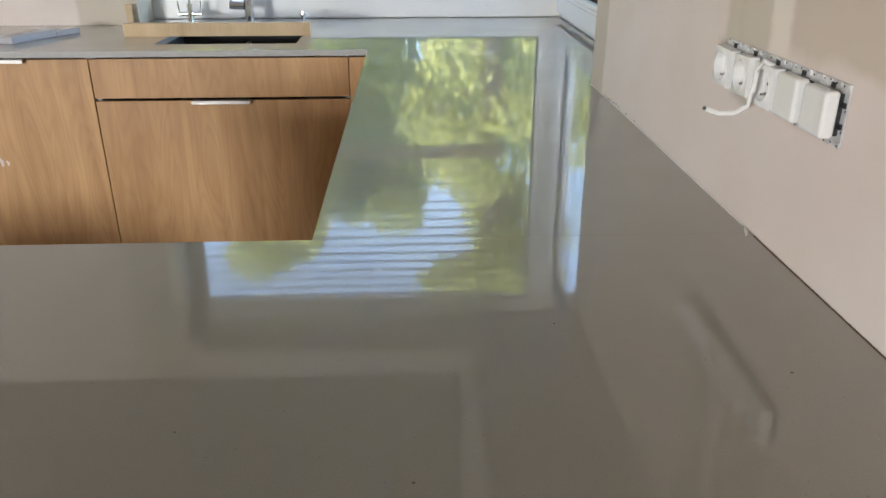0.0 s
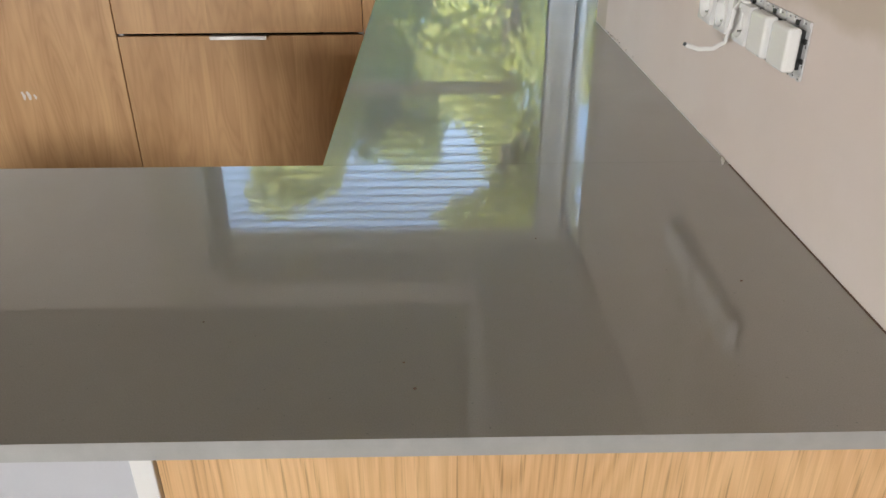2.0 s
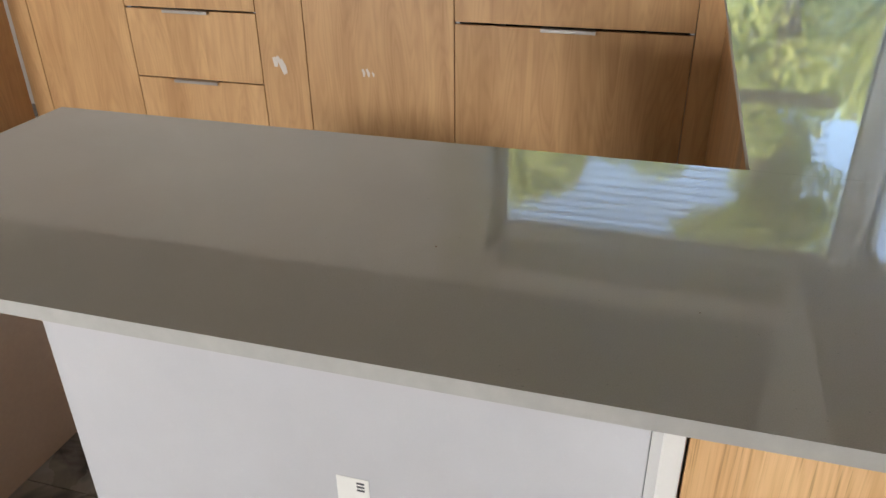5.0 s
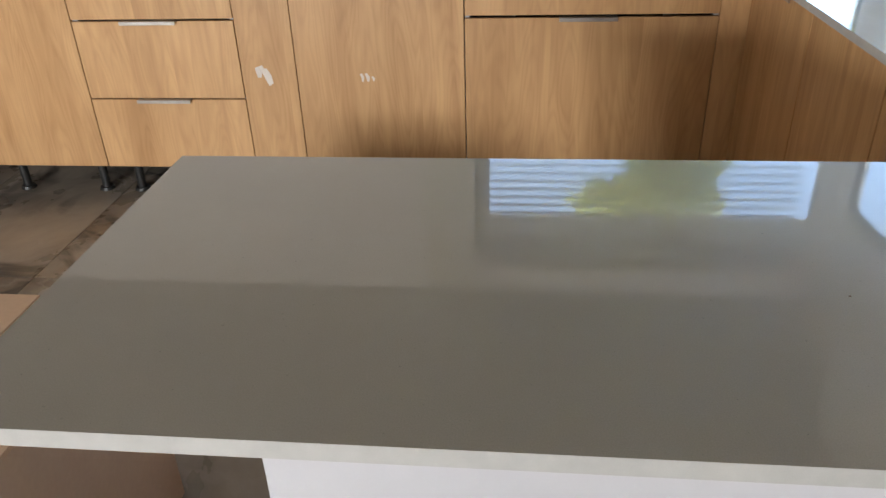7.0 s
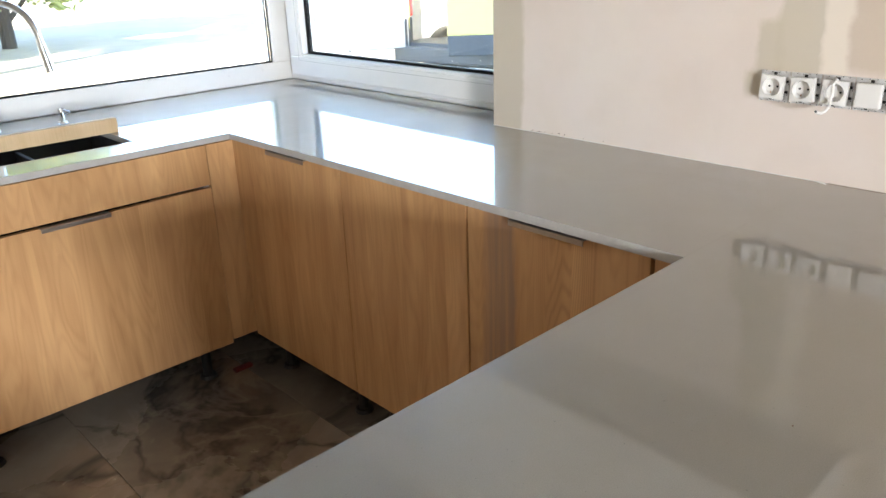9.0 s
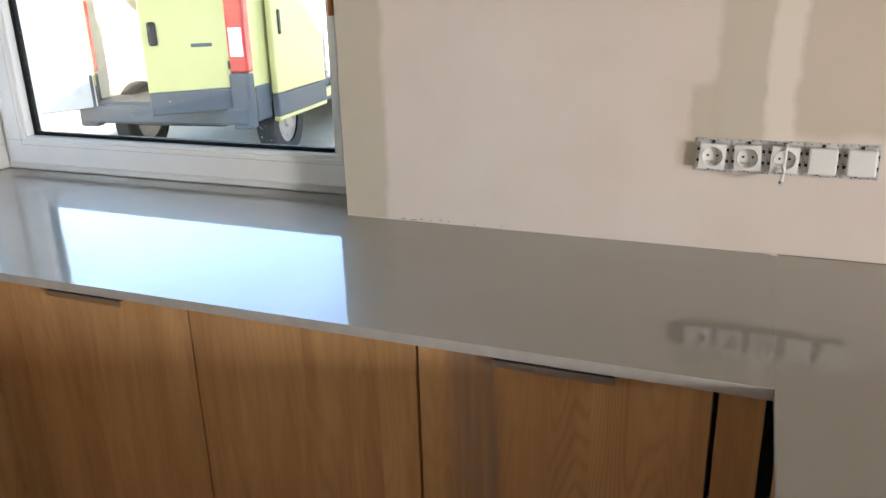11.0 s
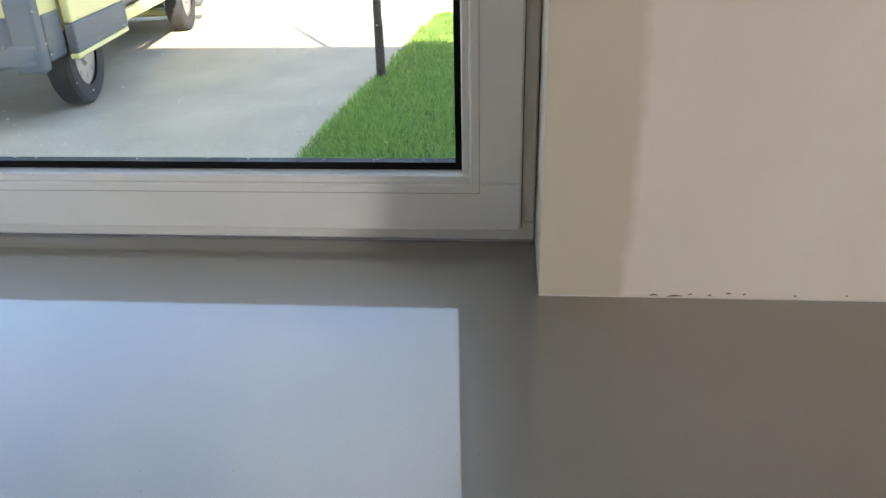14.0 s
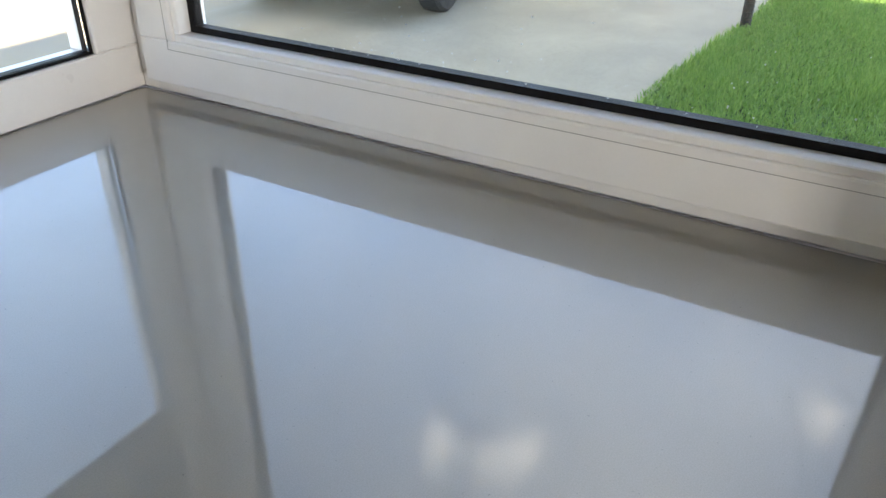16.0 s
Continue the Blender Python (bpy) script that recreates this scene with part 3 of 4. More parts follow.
BOT, TOPZ, MID = 0.138, 0.868, 0.727
GRP = "kitchen base units"
sink_unit = cabinet("sink_cabinet", "light oak sink cabinet with a shallow and a deep drawer", "cabinet", -1.580, -0.697, FRONT_N, 2.90, "x", -1,
        [("drawer_front", -1.580, -0.697, MID + 0.006, TOPZ, None), ("drawer_front", -1.580, -0.697, BOT, MID - 0.004, (-1.245, -1.043))])
dish = cabinet("dishwasher_cabinet", "light oak fronted dishwasher with a chalk smudge", "dishwasher", -2.216, -1.580, FRONT_N, 2.90, "x", -1,
        [("door", -2.216, -1.580, BOT + 0.02, TOPZ, (-1.995, -1.789))], legs=True)
part("base_panel", boxes((-0.30, 0.31, -0.285, -0.27, 0.112, 0.137), bevel=0.003), M_WHITE, dish, "torn white foam strip")
narrow = cabinet("pull_out_cabinet", "narrow light oak pull-out cabinet with a chalk mark", "cabinet", -2.430, -2.216, FRONT_N, 2.90, "x", -1, [("door", -2.430, -2.216, BOT, TOPZ, None)])
cabinet("drawer_cabinet", "light oak three-drawer cabinet under the hob", "cabinet", -3.060, -2.430, FRONT_N, 2.90, "x", -1,
        [("drawer_front", -3.060, -2.430, MID + 0.004, TOPZ, (-2.863, -2.647)), ("drawer_front", -3.060, -2.430, 0.429, MID - 0.004, (-2.863, -2.647)), ("drawer_front", -3.060, -2.430, BOT, 0.423, (-2.863, -2.647))])
cabinet("door_cabinet", "light oak single-door base cabinet", "cabinet", -3.580, -3.060, FRONT_N, 2.90, "x", -1, [("door", -3.580, -3.060, BOT, TOPZ, None)])
filler_w = thing("filler_panel", "narrow light oak filler between two runs of cabinets", "panel", (-3.635, FRONT_N + 0.01, 0))
part("board", boxes((-0.054, 0.052, -0.009, 0.01, BOT, TOPZ), bevel=0.001), M_WOOD, filler_w)
cabinet("tall_cabinet", "dark-shaded oak cabinet closing the run", "cabinet", -4.30, -3.690, 1.55, 2.285, "y", 1, [("door", 1.55, 2.285, BOT, TOPZ, None)])
filler_c = thing("filler_panel", "narrow light oak corner filler beside the sink cabinet", "panel", (-0.648, FRONT_N + 0.0095, 0))
part("board", boxes((-0.0485, 0.060, -0.0092, 0.0095, BOT + 0.012, TOPZ), bevel=0.001), M_WOOD, filler_c)

cabinet("corner_cabinet", "light oak corner base cabinet under the casement window", "cabinet", FRONT_E, -0.02, 1.702, 2.298, "y", -1, [("door", 1.702, 2.3018, BOT, TOPZ, (1.858, 2.062))], legs=True)
cabinet("base_cabinet", "plain light oak base cabinet without a handle", "cabinet", FRONT_E, -0.02, 1.199, 1.700, "y", -1, [("door", 1.199, 1.702, BOT, TOPZ, None)])
worn = cabinet("base_cabinet", "light oak base cabinet with a paper label on its door", "cabinet", FRONT_E, -0.02, 0.695, 1.197, "y", -1, [("door", 0.695, 1.197, BOT, TOPZ, (0.845, 1.050))], wood=M_WORN)
filler_e = thing("filler_panel", "narrow light oak filler beside the peninsula", "panel", (FRONT_E + 0.0095, 0.657, 0))
part("board", boxes((-0.0095, 0.0095, -0.037, 0.031, BOT, TOPZ), bevel=0.001), M_WOOD, filler_e)

# wall cabinets over the worktop, ending flush with the window reveal
def wall_cabinet(y0, y1, label):
    ob = thing("wall_cabinet", label, "cabinet", (-0.17, (y0 + y1) / 2, 1.58), group="wall cabinets")
    w, t, d0, d1, h = (y1 - y0) / 2, 0.018, -0.147, 0.168, 0.72
    part("body", boxes((d0, d1, -w, -w + t, 0, h), (d0, d1, w - t, w, 0, h), (d0, d1, -w + t, w - t, 0, t), (d0, d1, -w + t, w - t, h - t, h), (d1 - 0.006, d1, -w + t, w - t, t, h - t)), M_PVC, ob, "white melamine carcass")
    part("door", boxes((-0.168, -0.149, -w + 0.0015, w - 0.0015, -0.003, h), bevel=0.0008), M_PVC, ob)
    return ob


wall_cabinet(1.056, 1.655, "plain white wall cabinet above the worktop beside the window")
wall_cabinet(0.455, 1.054, "plain white wall cabinet above the socket strip")

# ---- peninsula ----
pen = thing("peninsula_cabinet", "white peninsula cabinet with an oak end panel and recessed white back", "cabinet", (-0.9, 0.3, 0))
def P(x0, x1, y0, y1, z0, z1): return (x0 + 0.9, x1 + 0.9, y0 - 0.3, y1 - 0.3, z0, z1)
part("oak_panel", boxes(P(-0.703, -0.028, 0.012, 0.031, 0.02, 0.874), bevel=0.0008), M_PANEL, pen, "honey oak veneered panel with a pencilled arrow")
part("filler_strip", boxes(P(-0.0245, -0.001, 0.016, 0.034, 0.02, 0.874), bevel=0.0008), M_WOOD, pen, "oak filler strip against the wall")
part("side_panel", boxes(P(-0.727, -0.7065, 0.012, 0.248, 0.0, 0.876), bevel=0.0008), M_PVC, pen, "bright white melamine side panel")
part("back_panel", boxes(P(-1.700, -0.7275, 0.250, 0.266, 0.0, 0.876), bevel=0.0008), M_WHITE, pen, "plain white melamine back panel with shade in its colour")
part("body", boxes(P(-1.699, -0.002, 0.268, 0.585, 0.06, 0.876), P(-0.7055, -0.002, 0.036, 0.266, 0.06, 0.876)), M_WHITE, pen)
part("oak_front", boxes(P(-1.699, -0.625, 0.5855, 0.600, 0.10, 0.872), bevel=0.0008), M_WOOD, pen)
def stroke(name, pts, r, material, parent, label=""):
    return part(name, tube(bmesh.new(), pts, r, 5), material, parent, label)
yf = 0.0118 - 0.3
stroke("pencil_arrow", [(-0.415 + 0.9, yf, 0.768), (-0.400 + 0.9, yf, 0.790), (-0.388 + 0.9, yf, 0.801), (-0.382 + 0.9, yf, 0.797), (-0.378 + 0.9, yf, 0.770)], 0.00045, M_PENCIL, pen, "hand-drawn pencil arrowhead")
stroke("pencil_arrow", [(-0.394 + 0.9, yf, 0.796), (-0.396 + 0.9, yf, 0.760), (-0.402 + 0.9, yf, 0.722)], 0.00045, M_PENCIL, pen, "hand-drawn pencil arrow shaft")


def paper_label(parent, axis, a0, a1, z0, z1, face, out):
    def d(u0, u1, w0, w1, lift, th):
        lo, hi = sorted((face + out * lift, face + out * (lift + th)))
        return (u0, u1, lo, hi, w0, w1) if axis == "x" else (lo, hi, u0, u1, w0, w1)
    lab = part("paper_label", boxes(d(a0, a1, z0, z1, 0.0, 0.0006)), M_PAPER, parent, "small printed white paper label")
    w, h = a1 - a0, z1 - z0
    for k in range(3): part("print_bar", boxes(d(a0 + w * 0.62, a0 + w * 0.86, z1 - h * (0.14 + 0.09 * k), z1 - h * (0.09 + 0.09 * k), 0.0007, 0.0004)), M_INK, lab)
    for k in range(3): part("print_bar", boxes(d(a0 + w * 0.1, a0 + w * (0.8 - 0.1 * k), z0 + h * (0.12 + 0.12 * k), z0 + h * (0.13 + 0.12 * k), 0.0007, 0.0004)), M_INK, lab)


paper_label(pen, "x", -1.195 + 0.9, -1.139 + 0.9, 0.382, 0.464, 0.2496 - 0.3, -1)
wc = ((FRONT_E - 0.02) / 2, (0.695 + 1.197) / 2)
paper_label([c for c in worn.children if c.name.startswith("door")][0], "y", 0.918 - wc[1], 0.966 - wc[1], 0.472, 0.544, FRONT_E - wc[0] - 0.0002, -1)


def chalk(parent, cx, cz, y, strokes):
    for (dx0, dz0, dx1, dz1, r) in strokes:
        bm = bmesh.new()
        tube(bm, [(cx + dx0, y, cz + dz0), (cx + (dx0 + dx1) / 2 + 0.004, y, cz + (dz0 + dz1) / 2), (cx + dx1, y, cz + dz1)], [r * 0.7, r, r * 0.6], 6)
        for v in bm.verts: v.co.y = y + (v.co.y - y) * 0.08
        part("chalk_mark", bm, M_CHALK, parent, "white chalk smudge")


chalk([c for c in narrow.children if c.name.startswith("door")][0], -2.343 + 2.323, 0.515, -0.3005, [(-0.025, 0.035, -0.018, -0.005, 0.012), (-0.01, 0.04, 0.02, -0.035, 0.010), (0.008, 0.03, 0.028, -0.03, 0.007)])
chalk([c for c in dish.children if c.name.startswith("door")][0], -1.94 + 1.898, 0.510, -0.3005, [(-0.03, 0.015, -0.025, -0.016, 0.006), (-0.012, 0.016, -0.004, -0.016, 0.007), (0.012, 0.004, 0.016, -0.014, 0.005)])

# ---- worktop ----
Z0, Z1 = 0.880, 0.900
work = thing("worktop", "polished taupe quartz U-shaped worktop with an exposed honed edge", "worktop", (0, 0, 0))
SX0, SX1, SY0, SY1 = -1.385, -0.888, 2.405, 2.80
xs = [-3.69, WIN_W + 0.001, SX0, SX1, -0.628, -0.001, NICHE_X - 0.001]
ys = [0.61305, CORNER_Y + 0.001, 2.262, SY0, SY1, FACE_N - 0.001, NICHE_Y - 0.001]
fill = {(i, j) for i in range(6) for j in range(6) if
        (j in (2, 3, 4) and i <= 5) or (j == 5 and 1 <= i <= 5) or (j in (0, 1) and i == 4) or (j == 1 and i == 5)}
fill -= {(2, 3)} | {(5, 0)}
slab = part("slab", cells(xs, ys, fill, Z0, Z1), M_QUARTZ, work)
pen_slab = part("peninsula_slab", cells([-1.90, -0.001], [0.0, 0.61295], {(0, 0)}, Z0, Z1), M_QUARTZ, work)
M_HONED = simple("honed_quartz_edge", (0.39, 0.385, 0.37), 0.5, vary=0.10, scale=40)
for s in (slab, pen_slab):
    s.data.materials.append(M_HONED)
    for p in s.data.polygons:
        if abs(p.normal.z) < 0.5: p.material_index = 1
part("joint_line", boxes((-0.627, -0.002, 0.6127, 0.6133, 0.8995, 0.90008)), simple("dark_joint_filler", (0.15, 0.14, 0.12), 0.4), work, "thin dark joint between two slabs")
SEAL = simple("white_silicone", (0.75, 0.73, 0.70), 0.4)
sealant = thing("sealant_joint", "thin white silicone joint between worktop and plastered wall", "sealant", (0, 0, 0.9))
part("bead", boxes((-0.0020, -0.0004, 0.64, CORNER_Y, 0.0, 0.0016), bevel=0.0004), SEAL, sealant)
part("bead", tube(bmesh.new(), [(-0.012, 0.600, 0.0005), (-0.006, 0.615, 0.001), (-0.002, 0.63, 0.001)], [0.0012, 0.003, 0.001], 6), SEAL, sealant)
part("wall_gap", boxes((-0.0022, -0.0004, 0.002, 0.60, -0.0005, 0.0008)), M_PENCIL, sealant, "dark open gap without silicone")
crumbs = thing("plaster_scuffs", "dark scuff marks of chipped plaster along the wall foot", "scuff", (0, 1.40, 0.9))
for k, (y, l, z) in enumerate(((0.10, 0.012, 0.003), (0.075, 0.02, 0.002), (0.046, 0.006, 0.005), (0.018, 0.005, 0.004), (-0.006, 0.008, 0.007), (-0.03, 0.004, 0.006), (-0.10, 0.004, 0.005), (-0.17, 0.003, 0.006))):
    part("chip", tube(bmesh.new(), [(-0.0006, y, z), (-0.0008, y - l * 0.5, z + 0.002), (-0.0006, y - l, z + 0.001)], [0.0004, 0.0012, 0.0004], 5), M_PENCIL, crumbs)

grit = thing("mortar_crumbs", "few tiny dark mortar crumbs lying on the worktop", "crumb", (-0.40, 0.06, 0.9))
for gx, gy, gr in ((-0.078, 0.005, 0.0016), (-0.089, 0.045, 0.0013), (0.29, 0.19, 0.0014), (-0.62, 0.19, 0.0013), (0.07, 0.30, 0.0012), (-0.30, 0.12, 0.0011)):
    crumb = bmesh.new()
    bmesh.ops.create_icosphere(crumb, subdivisions=1, radius=gr, matrix=Matrix.Translation((gx, gy, gr * 0.6)) @ Matrix.Diagonal((1.3, 0.9, 0.6, 1)))
    part("crumb", crumb, M_PENCIL, grit)

# ---- sink and taps ----
sink = thing("sink", "black granite composite undermount double-bowl sink", "sink", ((SX0 + SX1) / 2, (SY0 + SY1) / 2, Z0 - 0.001))
hx, hy, dp = (SX1 - SX0) / 2 + 0.006, (SY1 - SY0) / 2 + 0.006, 0.19
part("bowl", boxes((-hx - 0.008, -hx, -hy, hy, -dp, 0), (hx, hx + 0.008, -hy, hy, -dp, 0), (-hx - 0.008, hx + 0.008, -hy - 0.008, -hy, -dp, 0), (-hx - 0.008, hx + 0.008, hy, hy + 0.008, -dp, 0), (-hx - 0.008, hx + 0.008, -hy - 0.008, hy + 0.008, -dp - 0.008, -dp)), M_SINK, sink)
part("divider", boxes((0.0, 0.014, -hy + 0.001, hy - 0.001, -dp + 0.001, -0.028), bevel=0.004, segments=2), M_SINK, sink)
for cx in (-0.125, 0.13):
    part("drain", rod(bmesh.new(), (cx, 0.03, -dp + 0.0005), (cx, 0.03, -dp + 0.004), 0.045, 0.042, 24), M_CHROME, sink, "chrome strainer", True)

plank = thing("timber_batten", "raw pine batten lying across the sink cut-out", "batten", (-1.203, 2.605, 0.9))
part("plank", boxes((-0.345, 0.345, -0.014, 0.014, 0.0, 0.048), bevel=0.0012), M_PINE, plank)
offcut = thing("timber_offcut", "small pine offcut standing against the window reveal", "offcut", (-1.622, 2.90, 0.9), turn=8)
part("block", boxes((-0.011, 0.011, -0.012, 0.012, 0.0, 0.085), bevel=0.001), M_PINE, offcut)

tap = thing("kitchen_tap", "chrome pull-down kitchen tap with a tall curved spout", "tap", (-1.150, 2.955, 0.9))
bm = rod(bmesh.new(), (0, 0, 0), (0, 0, 0.006), 0.027, 0.026, 28)
rod(bm, (0, 0, 0.006), (0, 0, 0.115), 0.0205, 0.0195, 28)
part("body", bm, M_CHROME, tap, "", True)
lev = part("side_control", rod(bmesh.new(), (-0.018, -0.006, 0.072), (-0.075, -0.012, 0.075), 0.017, 0.017, 24), M_CHROME, tap, "", True)
part("lever", rod(bmesh.new(), (-0.066, -0.011, 0.085), (-0.078, -0.014, 0.15), 0.0035, 0.003, 10), M_CHROME, lev, "", True)
arc = [(0, 0, 0.115), (0, 0, 0.30)]
ux, uy = 0.62, -0.78
for k in range(0, 13):
    a = math.pi * k / 12 * 0.93
    r = 0.125
    arc.append((ux * r * (1 - math.cos(a)), uy * r * (1 - math.cos(a)), 0.30 + r * math.sin(a)))
part("spout", tube(bmesh.new(), arc, 0.0115, 14), M_CHROME, tap, "", True)
ex, ey, ez = arc[-1]
part("spray_head", rod(rod(bmesh.new(), (ex, ey, ez + 0.002), (ex + 0.004, ey - 0.004, ez - 0.035), 0.009, 0.012, 16), (ex + 0.004, ey - 0.004, ez - 0.036), (ex + 0.014, ey - 0.014, ez - 0.125), 0.0135, 0.0165, 20), M_CHROME, tap, "brushed spray head", True)

filt = thing("filter_tap", "slim chrome water filter tap with two small levers", "tap", (-1.400, 2.985, 0.9))
bm = rod(bmesh.new(), (0, 0, 0), (0, 0, 0.005), 0.024, 0.024, 24)
rod(bm, (0, 0, 0.005), (0, 0, 0.075), 0.012, 0.012, 20)
rod(bm, (-0.048, 0, 0.036), (0.048, 0, 0.036), 0.0095, 0.0095, 18)
part("body", bm, M_CHROME, filt, "", True)
for sx in (-1, 1):
    part("lever", rod(bmesh.new(), (sx * 0.045, 0, 0.040), (sx * 0.047, -0.004, 0.088), 0.0035, 0.003, 10), M_CHROME, filt, "", True)
sp = [(0, 0, 0.075), (0, 0, 0.26)] + [(0, -0.07 * (1 - math.cos(math.pi * k / 8)), 0.26 + 0.07 * math.sin(math.pi * k / 8)) for k in range(1, 9)]
part("spout", tube(bmesh.new(), sp, 0.005, 10), M_CHROME, filt, "", True)

soap = thing("soap_dispenser", "small chrome built-in soap pump beside the sink", "dispenser", (-0.925, 2.925, 0.9))
part("collar", rod(rod(bmesh.new(), (0, 0, 0), (0, 0, 0.004), 0.018, 0.017, 24), (0, 0, 0.004), (0, 0, 0.038), 0.0085, 0.0085, 18), M_CHROME, soap, "", True)
part("nozzle", rod(rod(bmesh.new(), (0, 0, 0.038), (0, 0, 0.052), 0.0125, 0.0115, 20), (0.002, -0.004, 0.044), (0.020, -0.030, 0.040), 0.004, 0.0035, 10), M_CHROME, soap, "", True)

trim = thing("plastic_profiles", "two short white plastic trim lengths lying on the worktop", "trim offcut", (-1.86, 2.56, 0.9), turn=-22)
part("profile", boxes((-0.032, 0.030, -0.13, 0.075, 0.004, 0.024), (-0.032, 0.030, -0.13, 0.075, 0.0, 0.0035), bevel=0.0015), M_WHITE, trim)
part("profile", boxes((-0.012, 0.034, 0.078, 0.185, 0.0, 0.018), bevel=0.0015), M_WHITE, trim)

hob = thing("induction_hob", "black glass induction hob set in the worktop", "hob", (-2.745, 2.585, 0.9))
part("glass_top", boxes((-0.29, 0.29, -0.255, 0.255, 0.0, 0.005), bevel=0.002, segments=2), M_HOB, hob)
part("rim", boxes((-0.293, 0.293, -0.258, -0.2555, 0.0, 0.0045), (-0.293, 0.293, 0.2555, 0.258, 0.0, 0.0045), (-0.293, -0.2905, -0.2555, 0.2555, 0.0, 0.0045), (0.2905, 0.293, -0.2555, 0.2555, 0.0, 0.0045)), M_ALU, hob)


# ---- sockets ----
def socket_strip(label, gangs, at, turn):
    """Bare zinc mounting plates with plug sockets and blank switches; local x along the wall, y out of it."""
    ob = thing("socket_strip", label, "socket", at, turn=turn)
    n = len(gangs)
    for i, kind in enumerate(gangs):
        c = (i - (n - 1) / 2) * 0.071
        plate = bmesh.new()
        for d in ((-0.0345, 0.0345, 0.0, 0.002, 0.024, 0.0355), (-0.0345, 0.0345, 0.0, 0.002, -0.0355, -0.024), (-0.0345, -0.025, 0.0, 0.002, -0.024, 0.024), (0.025, 0.0345, 0.0, 0.002, -0.024, 0.024)):
            box(plate, c + d[0], c + d[1], *d[2:])
        for sx in (-0.03, -0.012, 0.012, 0.03):
            for sz in (-0.033, 0.033):
                box(plate, c + sx - 0.004, c + sx + 0.003, 0.002, 0.0035, sz - 0.003, sz + 0.003)
        pl = part("mounting_plate", plate, M_ZINC, ob, "bare zinc mounting plate")
        for a, b in ((-0.029, 0.012), (-0.029, -0.012), (0.029, 0.012), (0.029, -0.012), (0.0, 0.0295), (0.006, -0.0295)):
            part("clip", boxes((c + a - 0.0035, c + a + 0.0035, 0.0021, 0.0045, b - 0.003, b + 0.003)), M_BLACK, pl)
        holes = bmesh.new()
        for k in range(9):
            hz = (0.0335 if k % 2 else -0.0335) + 0.0012 * math.sin(k * 4.1 + i)
            hc = c - 0.031 + 0.0075 * k + 0.0015 * math.sin(k * 2.7 + i * 1.9)
            box(holes, hc - 0.0011, hc + 0.0012, 0.0034, 0.0038, hz - 0.0009, hz + 0.0009)
        for k in range(4):
            hc, hz = c + (0.0318 if k % 2 else -0.0318), -0.018 + 0.012 * k
            box(holes, hc - 0.0008, hc + 0.0008, 0.0021, 0.0025, hz - 0.0016, hz + 0.0016)
        tagged(part("punched_holes", holes, M_BLACK, pl), kind="stuff")
        part("box", boxes((c - 0.0248, c + 0.0248, -0.02, 0.006, -0.0238, 0.0238)), M_BLACK, pl)
        if kind == "plug":
            bm = bmesh.new()
            seg, rad, h = 32, 0.0205, 0.0268
            outer, rim, deep = [], [], []
            for k in range(seg):
                a = math.tau * k / seg
                ca, sa = math.cos(a), math.sin(a)
                q = h / max(abs(ca), abs(sa))
                outer.append((c + q * ca, q * sa)); rim.append((c + rad * ca, rad * sa))
            def ringof(pts, y): return [bm.verts.new((x, y, z)) for x, z in pts]
            o0, o1, r1, r0 = ringof(outer, 0.0065), ringof(outer, 0.021), ringof(rim, 0.0225), ringof([(c + (x - c) * 0.94, z * 0.94) for x, z in rim], 0.008)
            for A, B in ((o0, o1), (o1, r1), (r1, r0)):
                for k in range(seg): bm.faces.new((A[k], A[(k + 1) % seg], B[(k + 1) % seg], B[k]))
            bm.faces.new(r0)
            tip = Matrix.Translation((c, 0.012, 0)) @ Euler((0, radians((-3.0, 1.5, -2.0, 2.5)[i % 4]), radians((2.5, -1.5, 3.0, -2.0)[i % 4]))).to_matrix().to_4x4() @ Matrix.Translation((-c, -0.012, 0))
            bmesh.ops.transform(bm, matrix=tip, verts=bm.verts)
            ins = part("socket_insert", bm, M_PLASTIC, ob, "white plug socket insert", True)
            ring_bm = tube(bmesh.new(), [(c + 0.0212 * math.cos(math.tau * k / 28), 0.0222, 0.0212 * math.sin(math.tau * k / 28)) for k in range(29)], 0.0011, 6)
            bmesh.ops.transform(ring_bm, matrix=tip, verts=ring_bm.verts)
            part("rim", ring_bm, M_PLASTIC, ins, "", True)
            for hx_ in (-0.0095, 0.0095): part("pin_hole", rod(bmesh.new(), (c + hx_, 0.0078, 0), (c + hx_, 0.0086, 0), 0.0026, None, 12), M_BLACK, ins)
            part("earth_pin", rod(bmesh.new(), (c, 0.008, -0.012), (c, 0.020, -0.012), 0.0022, 0.0018, 10), M_CHROME, ins)
        else:
            part("switch_insert", boxes((c - 0.0272, c + 0.0272, 0.0065, 0.024, -0.0272, 0.0272), bevel=0.0045, segments=3), M_PLASTIC, ob, "white blank switch insert")
    return ob


strip = socket_strip("five-gang strip of three plug sockets and two white switches without covers", ["plug", "plug", "plug", "switch", "switch"][::-1], (-0.001, 0.610, 1.1125), 90)
socket_strip("two-gang strip of plug sockets without covers", ["plug", "plug"], (-2.05, FACE_N - 0.001, 1.115), 180)
cable = thing("loose_cable", "short bent white cable end poking out of a plug socket", "cable", (-0.022, 0.61, 1.118))
path = [(0.012, 0.0, 0.020), (-0.003, 0.0, 0.027), (-0.008, 0.0, 0.012), (-0.010, 0.0, -0.014), (-0.015, 0.001, -0.034), (-0.029, 0.003, -0.043), (-0.050, 0.005, -0.044), (-0.068, 0.007, -0.038)]
part("sheath", tube(bmesh.new(), path, 0.0036, 10), M_PLASTIC, cable, "", True)
